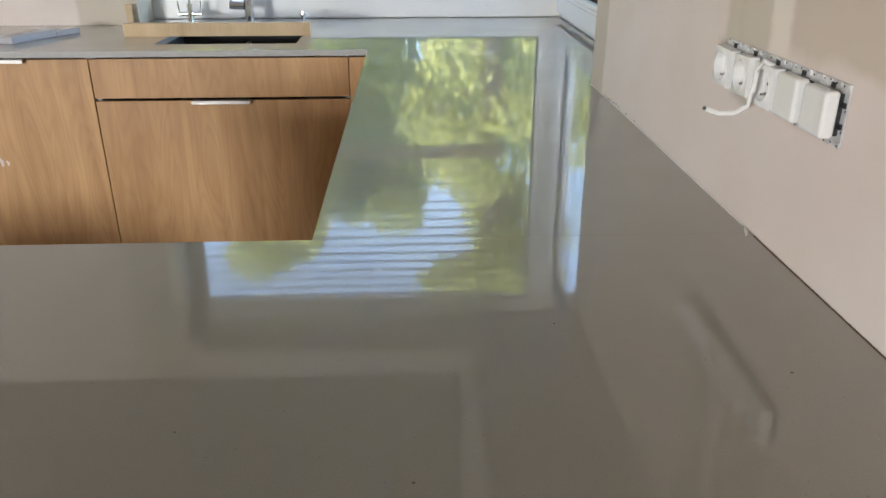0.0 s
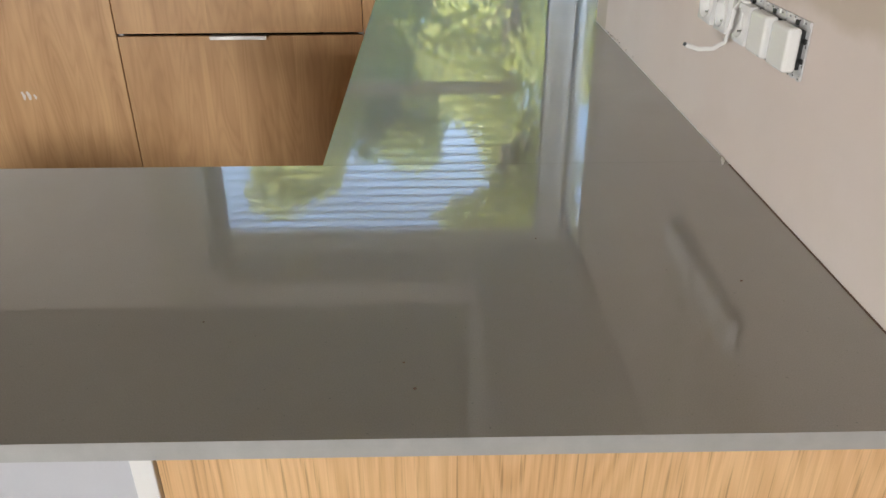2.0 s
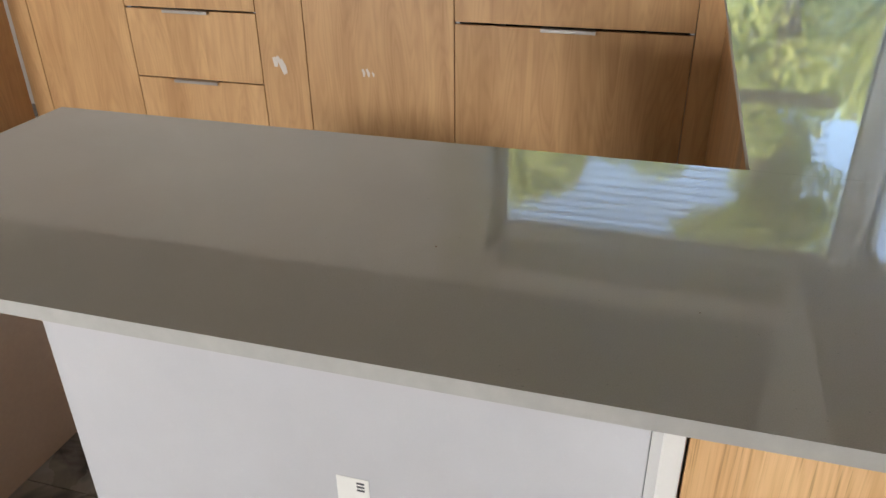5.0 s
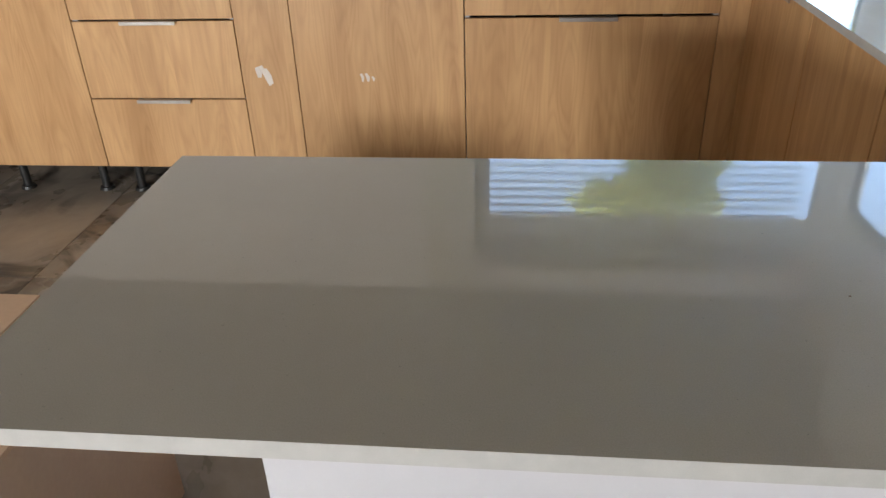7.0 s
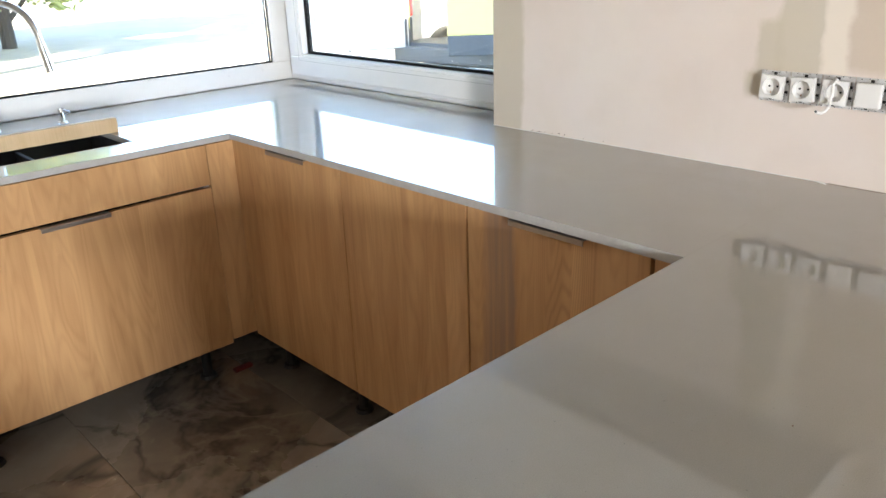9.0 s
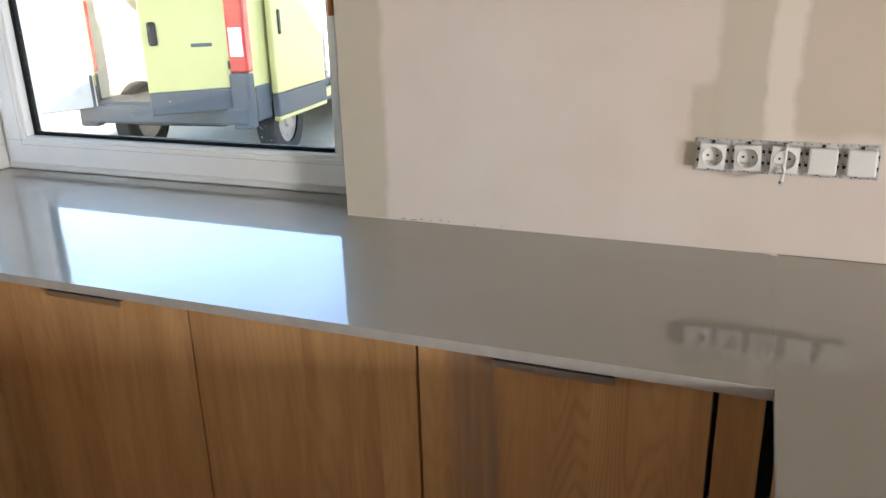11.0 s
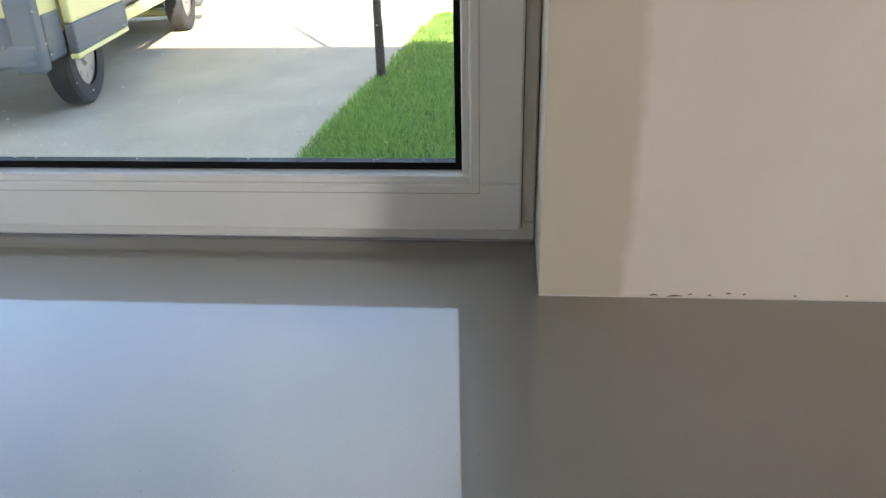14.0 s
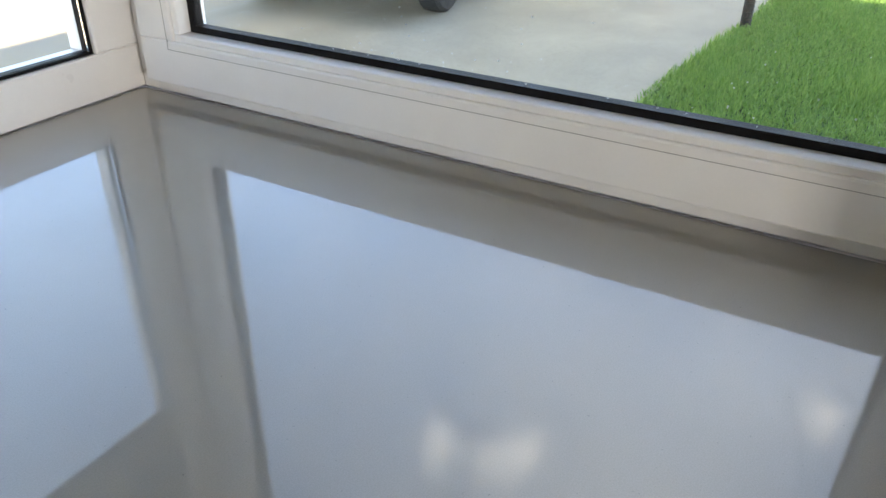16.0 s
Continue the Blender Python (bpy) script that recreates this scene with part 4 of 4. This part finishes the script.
part("wire_end", tube(bmesh.new(), [path[-1], (-0.071, 0.0075, -0.036)], 0.0026, 8), M_GREYP, cable)

# ---- floor things ----
carton = thing("cardboard_box", "plain brown cardboard box standing on the floor", "box", (-2.32, 0.28, 0))
part("carton", boxes((-0.19, 0.19, -0.46, 0.46, 0.0, 0.54), bevel=0.004), M_CARD, carton)
part("flap", boxes((-0.188, -0.003, -0.458, 0.458, 0.5405, 0.5435), (0.003, 0.188, -0.458, 0.458, 0.5405, 0.5435)), M_CARD, carton)
for yy, zz, w in ((0.06, 0.33, 0.03), (0.10, 0.335, 0.018), (0.03, 0.25, 0.02)):
    part("scuff", boxes((0.1901, 0.1905, yy, yy + w, zz, zz + 0.012)), M_PINE, carton)
shim = thing("red_shim", "small red plastic levelling shim on the floor", "shim", (-0.66, 2.335, 0))
part("wedge", boxes((-0.035, 0.035, -0.012, 0.012, 0.0, 0.012), bevel=0.001), simple("red_plastic", (0.12, 0.008, 0.006), 0.6), shim)

# ---- venetian blind in the sink window ----
blind = thing("venetian_blind", "half-lowered pale wooden venetian blind with open slats", "blind", (-0.80, 2.885, 0))
part("head_rail", boxes((-0.725, 0.725, -0.028, 0.0445, 2.402, 2.445), bevel=0.002), M_SLAT, blind)
part("bottom_rail", boxes((-0.72, 0.72, -0.025, 0.025, 1.422, 1.470), bevel=0.003), M_SLAT, blind)
slat_bm = bmesh.new()
nx = 5
grid = [[slat_bm.verts.new((x, -0.024 + 0.048 * k / (nx - 1), 0.002 * math.sin(math.pi * k / (nx - 1)))) for k in range(nx)] for x in (-0.72, 0.72)]
for k in range(nx - 1): slat_bm.faces.new((grid[0][k], grid[1][k], grid[1][k + 1], grid[0][k + 1]))
bmesh.ops.solidify(slat_bm, geom=slat_bm.faces[:], thickness=0.0012)
first = part("slat", slat_bm, M_SLAT, blind)
first.location, first.rotation_euler = (0, 0, 1.512), (radians(11), 0, 0)
for k in range(1, 21):
    o = new("slat", first.data)
    o.parent, o.location, o.rotation_euler = blind, (0, 0, 1.512 + 0.042 * k), (radians(11), 0, 0)
for x in (-0.55, 0.0, 0.55):
    part("ladder_cord", rod(rod(bmesh.new(), (x, -0.0255, 1.43), (x, -0.0255, 2.405), 0.0007, None, 5), (x, 0.0255, 1.43), (x, 0.0255, 2.405), 0.0007, None, 5), M_PLASTIC, blind)

# ---- outdoors ----
gb = bmesh.new()
box(gb, OUT_X, 350, -350, 350, GROUND - 0.3, GROUND)
box(gb, -350, OUT_X, OUT_Y, 350, GROUND - 0.3, GROUND)
box(gb, -350, OUT_X, -350, SOUTH - 0.4, GROUND - 0.3, GROUND)
box(gb, -350, WEST - 0.4, SOUTH - 0.4, OUT_Y, GROUND - 0.3, GROUND)
structure("ground", gb, M_CONC, "pale brushed concrete yard reaching the horizon")
lb = boxes((OUT_X + 0.3, 9.2, -9.0, 3.0, GROUND + 0.001, GROUND + 0.02), bevel=0.01)
for v in lb.verts:
    if v.co.y > 0: v.co.y += 0.29 - 0.0775 * v.co.x
structure("lawn", lb, M_SOIL, "green lawn beside the concrete yard")


def blades(n, x0, x1, y0, y1, seed, h0=0.05, h1=0.11):
    rnd = random.Random(seed)
    vs, fs = [], []
    for _ in range(n):
        x, y, a, h = rnd.uniform(x0, x1), rnd.uniform(y0, y1), rnd.uniform(0, math.tau), rnd.uniform(h0, h1)
        edge = 3.30 - 0.0775 * x + 0.012 * math.sin(x * 5) + rnd.gauss(0, 0.02)
        if y > edge: continue
        h *= 0.62 + 0.7 * (0.5 + 0.5 * math.sin(x * 2.9 + 2.0 * math.sin(y * 2.3 + 0.6 * x))) * (0.6 + 0.4 * math.sin(y * 5.1 - x * 1.7))
        w, lean = 0.0045, rnd.uniform(0.01, 0.05)
        cx, sx = math.cos(a) * w, math.sin(a) * w
        b = len(vs)
        lx, ly = math.cos(a + 1.4) * lean, math.sin(a + 1.4) * lean
        z = GROUND + 0.018
        vs += [(x - cx, y - sx, z), (x + cx, y + sx, z), (x + lx * 0.4 + cx * 0.7, y + ly * 0.4 + sx * 0.7, z + h * 0.6), (x + lx * 0.4 - cx * 0.7, y + ly * 0.4 - sx * 0.7, z + h * 0.6), (x + lx, y + ly, z + h)]
        fs += [(b, b + 1, b + 2, b + 3), (b + 3, b + 2, b + 4)]
    me = bpy.data.meshes.new("grass")
    me.from_pydata(vs, [], fs)
    me.materials.append(M_GRASS)
    return tagged(new("grass", me), "short green mown grass", "grass", kind="stuff")


blades(80000, 2.6, 7.5, 0.6, 3.12, 3, 0.03, 0.075)
blades(26000, 7.5, 9.15, -0.6, 2.86, 4, 0.04, 0.09)

sap = thing("sapling", "thin young tree stem wrapped in dark mesh by the lawn edge", "sapling", (5.70, 2.815, GROUND))
part("trunk", tube(bmesh.new(), [(0, 0, 0), (0.01, 0.005, 0.6), (0.0, 0.0, 1.4), (0.02, 0.01, 2.3)], [0.04, 0.036, 0.03, 0.016], 12), M_BARK, sap)
wrap = bmesh.new()
for k in range(14):
    tube(wrap, [(0.043 * math.cos(a), 0.043 * math.sin(a), 0.02 + 0.035 * k + 0.005 * a) for a in [math.tau * i / 12 for i in range(13)]], 0.004, 4)
part("mesh_wrap", wrap, M_BLACK, sap, "dark spiral trunk guard")


def crown(rnd, blobs, n, size):
    vs, fs = [], []
    weights = [b[3] ** 2 for b in blobs]
    for _ in range(n):
        cx, cy, cz, r = rnd.choices(blobs, weights)[0]
        d = Vector((rnd.gauss(0, 1), rnd.gauss(0, 1), rnd.gauss(0, 1))).normalized() * r * rnd.uniform(0.3, 1.0) ** 0.6 * 1.08
        p = Vector((cx, cy, cz)) + Vector((d.x, d.y, d.z * 0.9))
        q = Euler((rnd.uniform(-1, 1), rnd.uniform(-1, 1), rnd.uniform(0, 6.3))).to_matrix()
        s = size * rnd.uniform(0.6, 1.3)
        b = len(vs)
        vs += [p + q @ Vector(v) * s for v in ((0, -0.55, 0), (0.32, -0.05, 0.06), (0, 0.6, 0), (-0.32, -0.05, 0.06))]
        fs.append((b, b + 1, b + 2, b + 3))
    return vs, fs


def tree(label, at, height, spread, seed, leaves, n=5200, size=0.13, low=0.22):
    rnd = random.Random(seed)
    ob = thing("tree", label, "tree", at)
    bm = bmesh.new()
    top = (rnd.uniform(-0.2, 0.2), rnd.uniform(-0.2, 0.2), height * 0.86)
    tube(bm, [(0, 0, 0), (0.03, 0.02, height * 0.25), (top[0] * 0.5, top[1] * 0.5, height * 0.55), top], [height * 0.022, height * 0.018, height * 0.011, height * 0.003], 10)
    blobs = [(top[0], top[1], height * 0.88, spread * 0.42)]
    for k in range(24):
        a, z = rnd.uniform(0, math.tau), height * rnd.uniform(low, 0.8)
        reach = spread * rnd.uniform(0.45, 1.0) * (1.1 - 0.5 * z / height)
        e = (math.cos(a) * reach, math.sin(a) * reach, z + rnd.uniform(0.1, 0.16) * height)
        tube(bm, [(0.02, 0.01, z), (e[0] * 0.5, e[1] * 0.5, z + (e[2] - z) * 0.65), e], [height * 0.009, height * 0.006, height * 0.002], 6)
        blobs.append((*e, spread * rnd.uniform(0.34, 0.62)))
    part("trunk", bm, M_BARK, ob)
    vs, fs = crown(rnd, blobs, n, size)
    me = bpy.data.meshes.new("crown")
    me.from_pydata(vs, [], fs)
    me.materials.append(leaves)
    c = new("crown", me)
    c.parent = ob
    return ob


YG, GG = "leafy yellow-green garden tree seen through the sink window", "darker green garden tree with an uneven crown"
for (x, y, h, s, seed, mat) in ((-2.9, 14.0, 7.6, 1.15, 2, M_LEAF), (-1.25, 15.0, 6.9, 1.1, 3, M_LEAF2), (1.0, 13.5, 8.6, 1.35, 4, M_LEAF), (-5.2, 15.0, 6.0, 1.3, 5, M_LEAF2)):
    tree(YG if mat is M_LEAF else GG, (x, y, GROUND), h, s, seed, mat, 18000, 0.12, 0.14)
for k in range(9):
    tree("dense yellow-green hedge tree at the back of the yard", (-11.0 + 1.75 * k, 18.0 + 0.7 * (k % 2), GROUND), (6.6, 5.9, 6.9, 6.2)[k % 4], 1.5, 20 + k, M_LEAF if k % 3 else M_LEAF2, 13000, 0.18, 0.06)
for k, (x, y) in enumerate(((22, 14), (24, 4), (21, -6))):
    tree("distant green tree beyond the fence", (x, y, GROUND), 5.0, 2.4, 40 + k, M_LEAF2, 3000, 0.22)

# slatted fence beyond the yard
fence = thing("fence", "grey-white vertical slatted garden fence", "fence", (10.4, 0, GROUND))
for z in (0.35, 1.35):
    part("rail", boxes((0.03, 0.07, -9.0, 4.9, z, z + 0.08)), M_FENCE, fence)
part("base_kerb", boxes((-0.03, 0.11, -9.0, 4.9, 0.0, 0.14), bevel=0.01), M_CONC, fence)
sl = part("slat", boxes((0, 0.028, -0.055, 0.055, 0.15, 1.75), bevel=0.004), M_FENCE, fence)
sl.location = (0, -8.9, 0)
for k in range(1, 92):
    o = new("slat", sl.data)
    o.parent, o.location = fence, (0, -8.9 + 0.15 * k, 0)


# ---- vans ----
def van(label, at, turn):
    """A pale yellow panel van; local x forward from the rear, z from the ground. Rear doors and the side door are open."""
    ob = thing("van", label, "van", at, turn=turn)
    W, L = 1.0, 5.5
    side = [(0.02, 0.42), (0.0, 1.0), (0.06, 2.2), (0.22, 2.46), (3.55, 2.48), (3.95, 2.36), (4.55, 1.55), (5.25, 1.25), (5.45, 0.95), (5.5, 0.45)]
    # right side: with a gap for the sliding door between x 1.75 and 2.95
    def panel(pts, y0, y1):
        bm = bmesh.new()
        a = [bm.verts.new((x, y0, z)) for x, z in pts]
        b = [bm.verts.new((x, y1, z)) for x, z in pts]
        bm.faces.new(a); bm.faces.new(b[::-1])
        for k in range(len(pts)): bm.faces.new((a[k], a[(k + 1) % len(pts)], b[(k + 1) % len(pts)], b[k]))
        return bm
    def arch(x, r=0.45, z=0.28):
        return [(x + r * math.cos(a), z + r * math.sin(a)) for a in [math.pi - math.pi * k / 10 for k in range(11)]]
    full = [(0.02, 0.42)] + [p for p in arch(0.85) if p[1] > 0.42] + [p for p in arch(4.55) if p[1] > 0.42] + side[::-1]
    part("side_panel", panel(full, W - 0.05, W), M_YELLOW, ob)
    rear_q = [(0.02, 0.42)] + [p for p in arch(0.85) if p[1] > 0.42] + [(1.75, 0.42), (1.75, 2.47), (0.22, 2.46), (0.06, 2.2), (0.0, 1.0)]
    part("side_panel", panel(rear_q, -W, -W + 0.05), M_YELLOW, ob)
    front_q = [(2.95, 0.42)] + [p for p in arch(4.55) if p[1] > 0.42] + [(5.5, 0.45), (5.45, 0.95), (5.25, 1.25), (4.55, 1.55), (3.95, 2.36), (3.55, 2.48), (2.95, 2.475)]
    part("side_panel", panel(front_q, -W, -W + 0.05), M_YELLOW, ob)
    part("sill", boxes((0.9 + 0.42, 4.13, -W - 0.005, -W + 0.06, 0.36, 0.47), (1.27, 4.13, W - 0.06, W + 0.005, 0.36, 0.47), bevel=0.01), M_YELLOW, ob)
    bm = bmesh.new()
    skin = [(0.06, 2.2), (0.22, 2.46), (3.55, 2.48), (3.95, 2.36)]
    def sheet(pts, y=W - 0.051):
        a = [bm.verts.new((x, -y, z)) for x, z in pts]
        b = [bm.verts.new((x, y, z)) for x, z in pts]
        for k in range(len(pts) - 1): bm.faces.new((a[k], a[k + 1], b[k + 1], b[k]))
    sheet(skin)
    bmesh.ops.solidify(bm, geom=bm.faces[:], thickness=0.03)
    part("roof", bm, M_YELLOW, ob)
    bm = bmesh.new()
    sheet([(4.55, 1.55), (5.25, 1.25), (5.45, 0.95), (5.47, 0.70)])
    bmesh.ops.solidify(bm, geom=bm.faces[:], thickness=0.03)
    part("bonnet", bm, M_YELLOW, ob)
    bm = bmesh.new()
    sheet([(3.97, 2.35), (4.54, 1.56)], W - 0.09)
    bmesh.ops.solidify(bm, geom=bm.faces[:], thickness=0.012)
    part("windscreen", bm, M_CARGLASS, ob)
    part("cargo_floor", boxes((0.03, 3.2, -W + 0.051, W - 0.051, 0.50, 0.56)), M_GREYP, ob)
    part("cargo_lining", boxes((0.08, 3.15, W - 0.075, W - 0.052, 0.561, 2.2), (3.16, 3.2, -W + 0.06, W - 0.06, 0.561, 2.2)), M_CARGO, ob, "white plywood cargo lining")
    part("underbody", boxes((0.2, 5.2, -0.55, 0.55, 0.28, 0.499)), M_BLACK, ob)
    rb = part("rear_bumper", boxes((-0.07, 0.06, -W + 0.02, W - 0.02, 0.34, 0.52), (-0.06, 0.09, -W - 0.01, -W + 0.20, 0.30, 0.86), (-0.06, 0.09, W - 0.20, W + 0.01, 0.30, 0.86), (0.09, 0.43, -W - 0.012, -W + 0.02, 0.36, 0.72), bevel=0.025, segments=2), M_GREYP, ob)
    for s in (-1, 1):
        lo, hi = sorted((s * (W - 0.20), s * (W + 0.006)))
        lamp = part("tail_light", boxes((-0.03, 0.10, lo, hi, 0.865, 1.58), bevel=0.02, segments=2), M_RED, ob)
        part("clear_lens", boxes((-0.036, -0.02, lo + 0.03, hi - 0.03, 1.02, 1.30), bevel=0.006), M_CLEAR, lamp)
    # rear doors, swung on their outer edges
    def door(hinge_y, sgn, ang):
        m = Matrix.Translation((0.02, hinge_y, 0)) @ Matrix.Rotation(radians(ang), 4, "Z")
        def put(b):
            bmesh.ops.transform(b, matrix=m, verts=b.verts)
            return b
        def dd(x0, x1, w0, w1, z0, z1):
            lo, hi = sorted((sgn * w0, sgn * w1))
            return (x0, x1, lo, hi, z0, z1)
        d = part("rear_door", put(boxes(dd(-0.05, 0.0, 0.0, 0.80, 0.72, 2.2), bevel=0.012, segments=2)), M_YELLOW, ob)
        part("lower_guard", put(boxes(dd(-0.056, 0.002, 0.0, 0.80, 0.50, 0.72), bevel=0.012)), M_GREYP, d)
        part("lining", put(boxes(dd(0.003, 0.013, 0.03, 0.77, 0.51, 2.1))), M_CARGO, d)
        part("handle", put(boxes(dd(-0.062, -0.049, 0.66, 0.74, 1.16, 1.38), bevel=0.02, segments=2)), M_BLACK, d)
        part("lettering_bar", put(boxes(dd(-0.0525, -0.0505, 0.16, 0.36, 1.13, 1.165))), M_GREYP, d)
        part("hinge", put(boxes(dd(-0.06, -0.03, -0.015, 0.03, 0.9, 0.98), dd(-0.06, -0.03, -0.015, 0.03, 1.7, 1.78))), M_BLACK, d)
    door(-0.79, 1, 38)
    door(0.79, -1, -118)
    sd = part("sliding_door", boxes((0.40, 1.72, -W - 0.105, -W - 0.03, 0.60, 2.3), bevel=0.02, segments=2), M_YELLOW, ob)
    part("lower_guard", boxes((0.40, 1.72, -W - 0.110, -W - 0.03, 0.36, 0.598), bevel=0.012), M_GREYP, sd)
    part("lower_lip", boxes((0.40, 1.72, -W - 0.106, -W - 0.03, 0.315, 0.358), bevel=0.01), M_YELLOW, sd)
    part("handle", boxes((0.52, 0.58, -W - 0.12, -W - 0.104, 1.2, 1.45), bevel=0.012), M_BLACK, sd)
    part("rubbing_strip", boxes((2.96, 4.1, -W - 0.012, -W - 0.001, 0.62, 0.80), bevel=0.006), M_GREYP, ob)
    nose = boxes((5.30, 5.62, -W + 0.01, W - 0.01, 0.02, 0.62), bevel=0.10, segments=3)
    for v in nose.verts:
        if v.co.x > 5.5: v.co.x -= 0.16 * (v.co.y / W) ** 2
    fb = part("front_bumper", nose, M_GREYP, ob, "", True)
    part("lower_lip", boxes((5.28, 5.56, -W + 0.06, W - 0.06, -0.09, 0.018), bevel=0.03, segments=2), M_YELLOW, fb)
    part("air_intake", boxes((5.605, 5.63, -0.42, 0.42, 0.12, 0.34), bevel=0.03, segments=2), M_BLACK, fb)
    for s in (-1, 1):
        lo, hi = sorted((s * 0.62, s * 0.86))
        part("fog_light_recess", boxes((5.50, 5.552, lo, hi, 0.16, 0.36), bevel=0.05, segments=2), M_BLACK, fb)
    part("grille", boxes((5.44, 5.53, -0.5, 0.5, 0.66, 0.90), bevel=0.03, segments=2), M_BLACK, ob)
    for s in (-1, 1):
        lo, hi = sorted((s * 0.60, s * 0.96))
        part("headlight", boxes((5.25, 5.47, lo, hi, 0.86, 1.14), bevel=0.05, segments=2), M_CLEAR, ob)
    part("side_window", boxes((3.35, 4.25, -W - 0.004, -W - 0.001, 1.42, 1.98), bevel=0.001), M_CARGLASS, ob)
    for wx in (0.85, 4.55):
        for s in (-1, 1):
            yc = s * (W - 0.12)
            bm = bmesh.new()
            rings = []
            for rr, oy in ((0.25, -0.10), (0.385, -0.105), (0.415, -0.08), (0.42, 0.0), (0.415, 0.08), (0.385, 0.105), (0.25, 0.10)):
                rings.append([bm.verts.new((wx + rr * math.cos(math.tau * k / 28), yc + oy, 0.26 + rr * math.sin(math.tau * k / 28))) for k in range(28)])
            for A, B in zip(rings, rings[1:]):
                for k in range(28): bm.faces.new((A[k], A[(k + 1) % 28], B[(k + 1) % 28], B[k]))
            tyre = part("tyre", bm, M_TYRE, ob, "", True)
            bm = rod(bmesh.new(), (wx, yc - 0.08, 0.26), (wx, yc + 0.08, 0.26), 0.25, None, 24)
            rod(bm, (wx, yc + s * 0.08, 0.26), (wx, yc + s * 0.10, 0.26), 0.09, 0.06, 16)
            for k in range(8):
                a = math.tau * k / 8
                rod(bm, (wx + 0.18 * math.cos(a), yc + s * 0.079, 0.26 + 0.18 * math.sin(a)), (wx + 0.18 * math.cos(a), yc + s * 0.086, 0.26 + 0.18 * math.sin(a)), 0.028, 0.024, 8)
            part("rim", bm, M_RIM, tyre)
    return ob


van_a = van("pale yellow panel van with grey bumpers and its rear doors open", (4.083, 5.852, GROUND + 0.1456), 8)
van_a.scale = (0.91, 0.91, 0.91)
van_b = copy_thing(van_a, pose(15.9, 6.6, GROUND + 0.1456, 0, 0, 187))
tagged(van_b, "second pale yellow panel van parked nose towards the house", "van")

# ---- floor tiles ----
tile = part("tile", boxes((-0.299, 0.299, -0.599, 0.599, -0.0038, 0.0), bevel=0.001), M_TILE, floor)
first_done = False
xsT = [-1.547 + 0.6 * k for k in range(-8, 4)]
ysT = [1.05 + 1.2 * k for k in range(-5, 3)]
for cx in xsT:
    for cy in ysT:
        w0, w1 = max(cx - 0.299, WEST), min(cx + 0.299, 0)
        d0, d1 = max(cy - 0.599, SOUTH), min(cy + 0.599, FACE_N)
        if w1 - w0 < 0.02 or d1 - d0 < 0.02: continue
        if w1 - w0 > 0.597 and d1 - d0 > 1.197:
            if not first_done:
                tile.location, first_done = (cx, cy, 0), True
                continue
            o = new("tile", tile.data)
            o.parent, o.location = floor, (cx, cy, 0)
        else:
            ob = part("tile", boxes((w0 - cx, w1 - cx, d0 - cy, d1 - cy, -0.0038, 0.0), bevel=0.001), M_TILE, floor)
            ob.location = (cx, cy, 0)
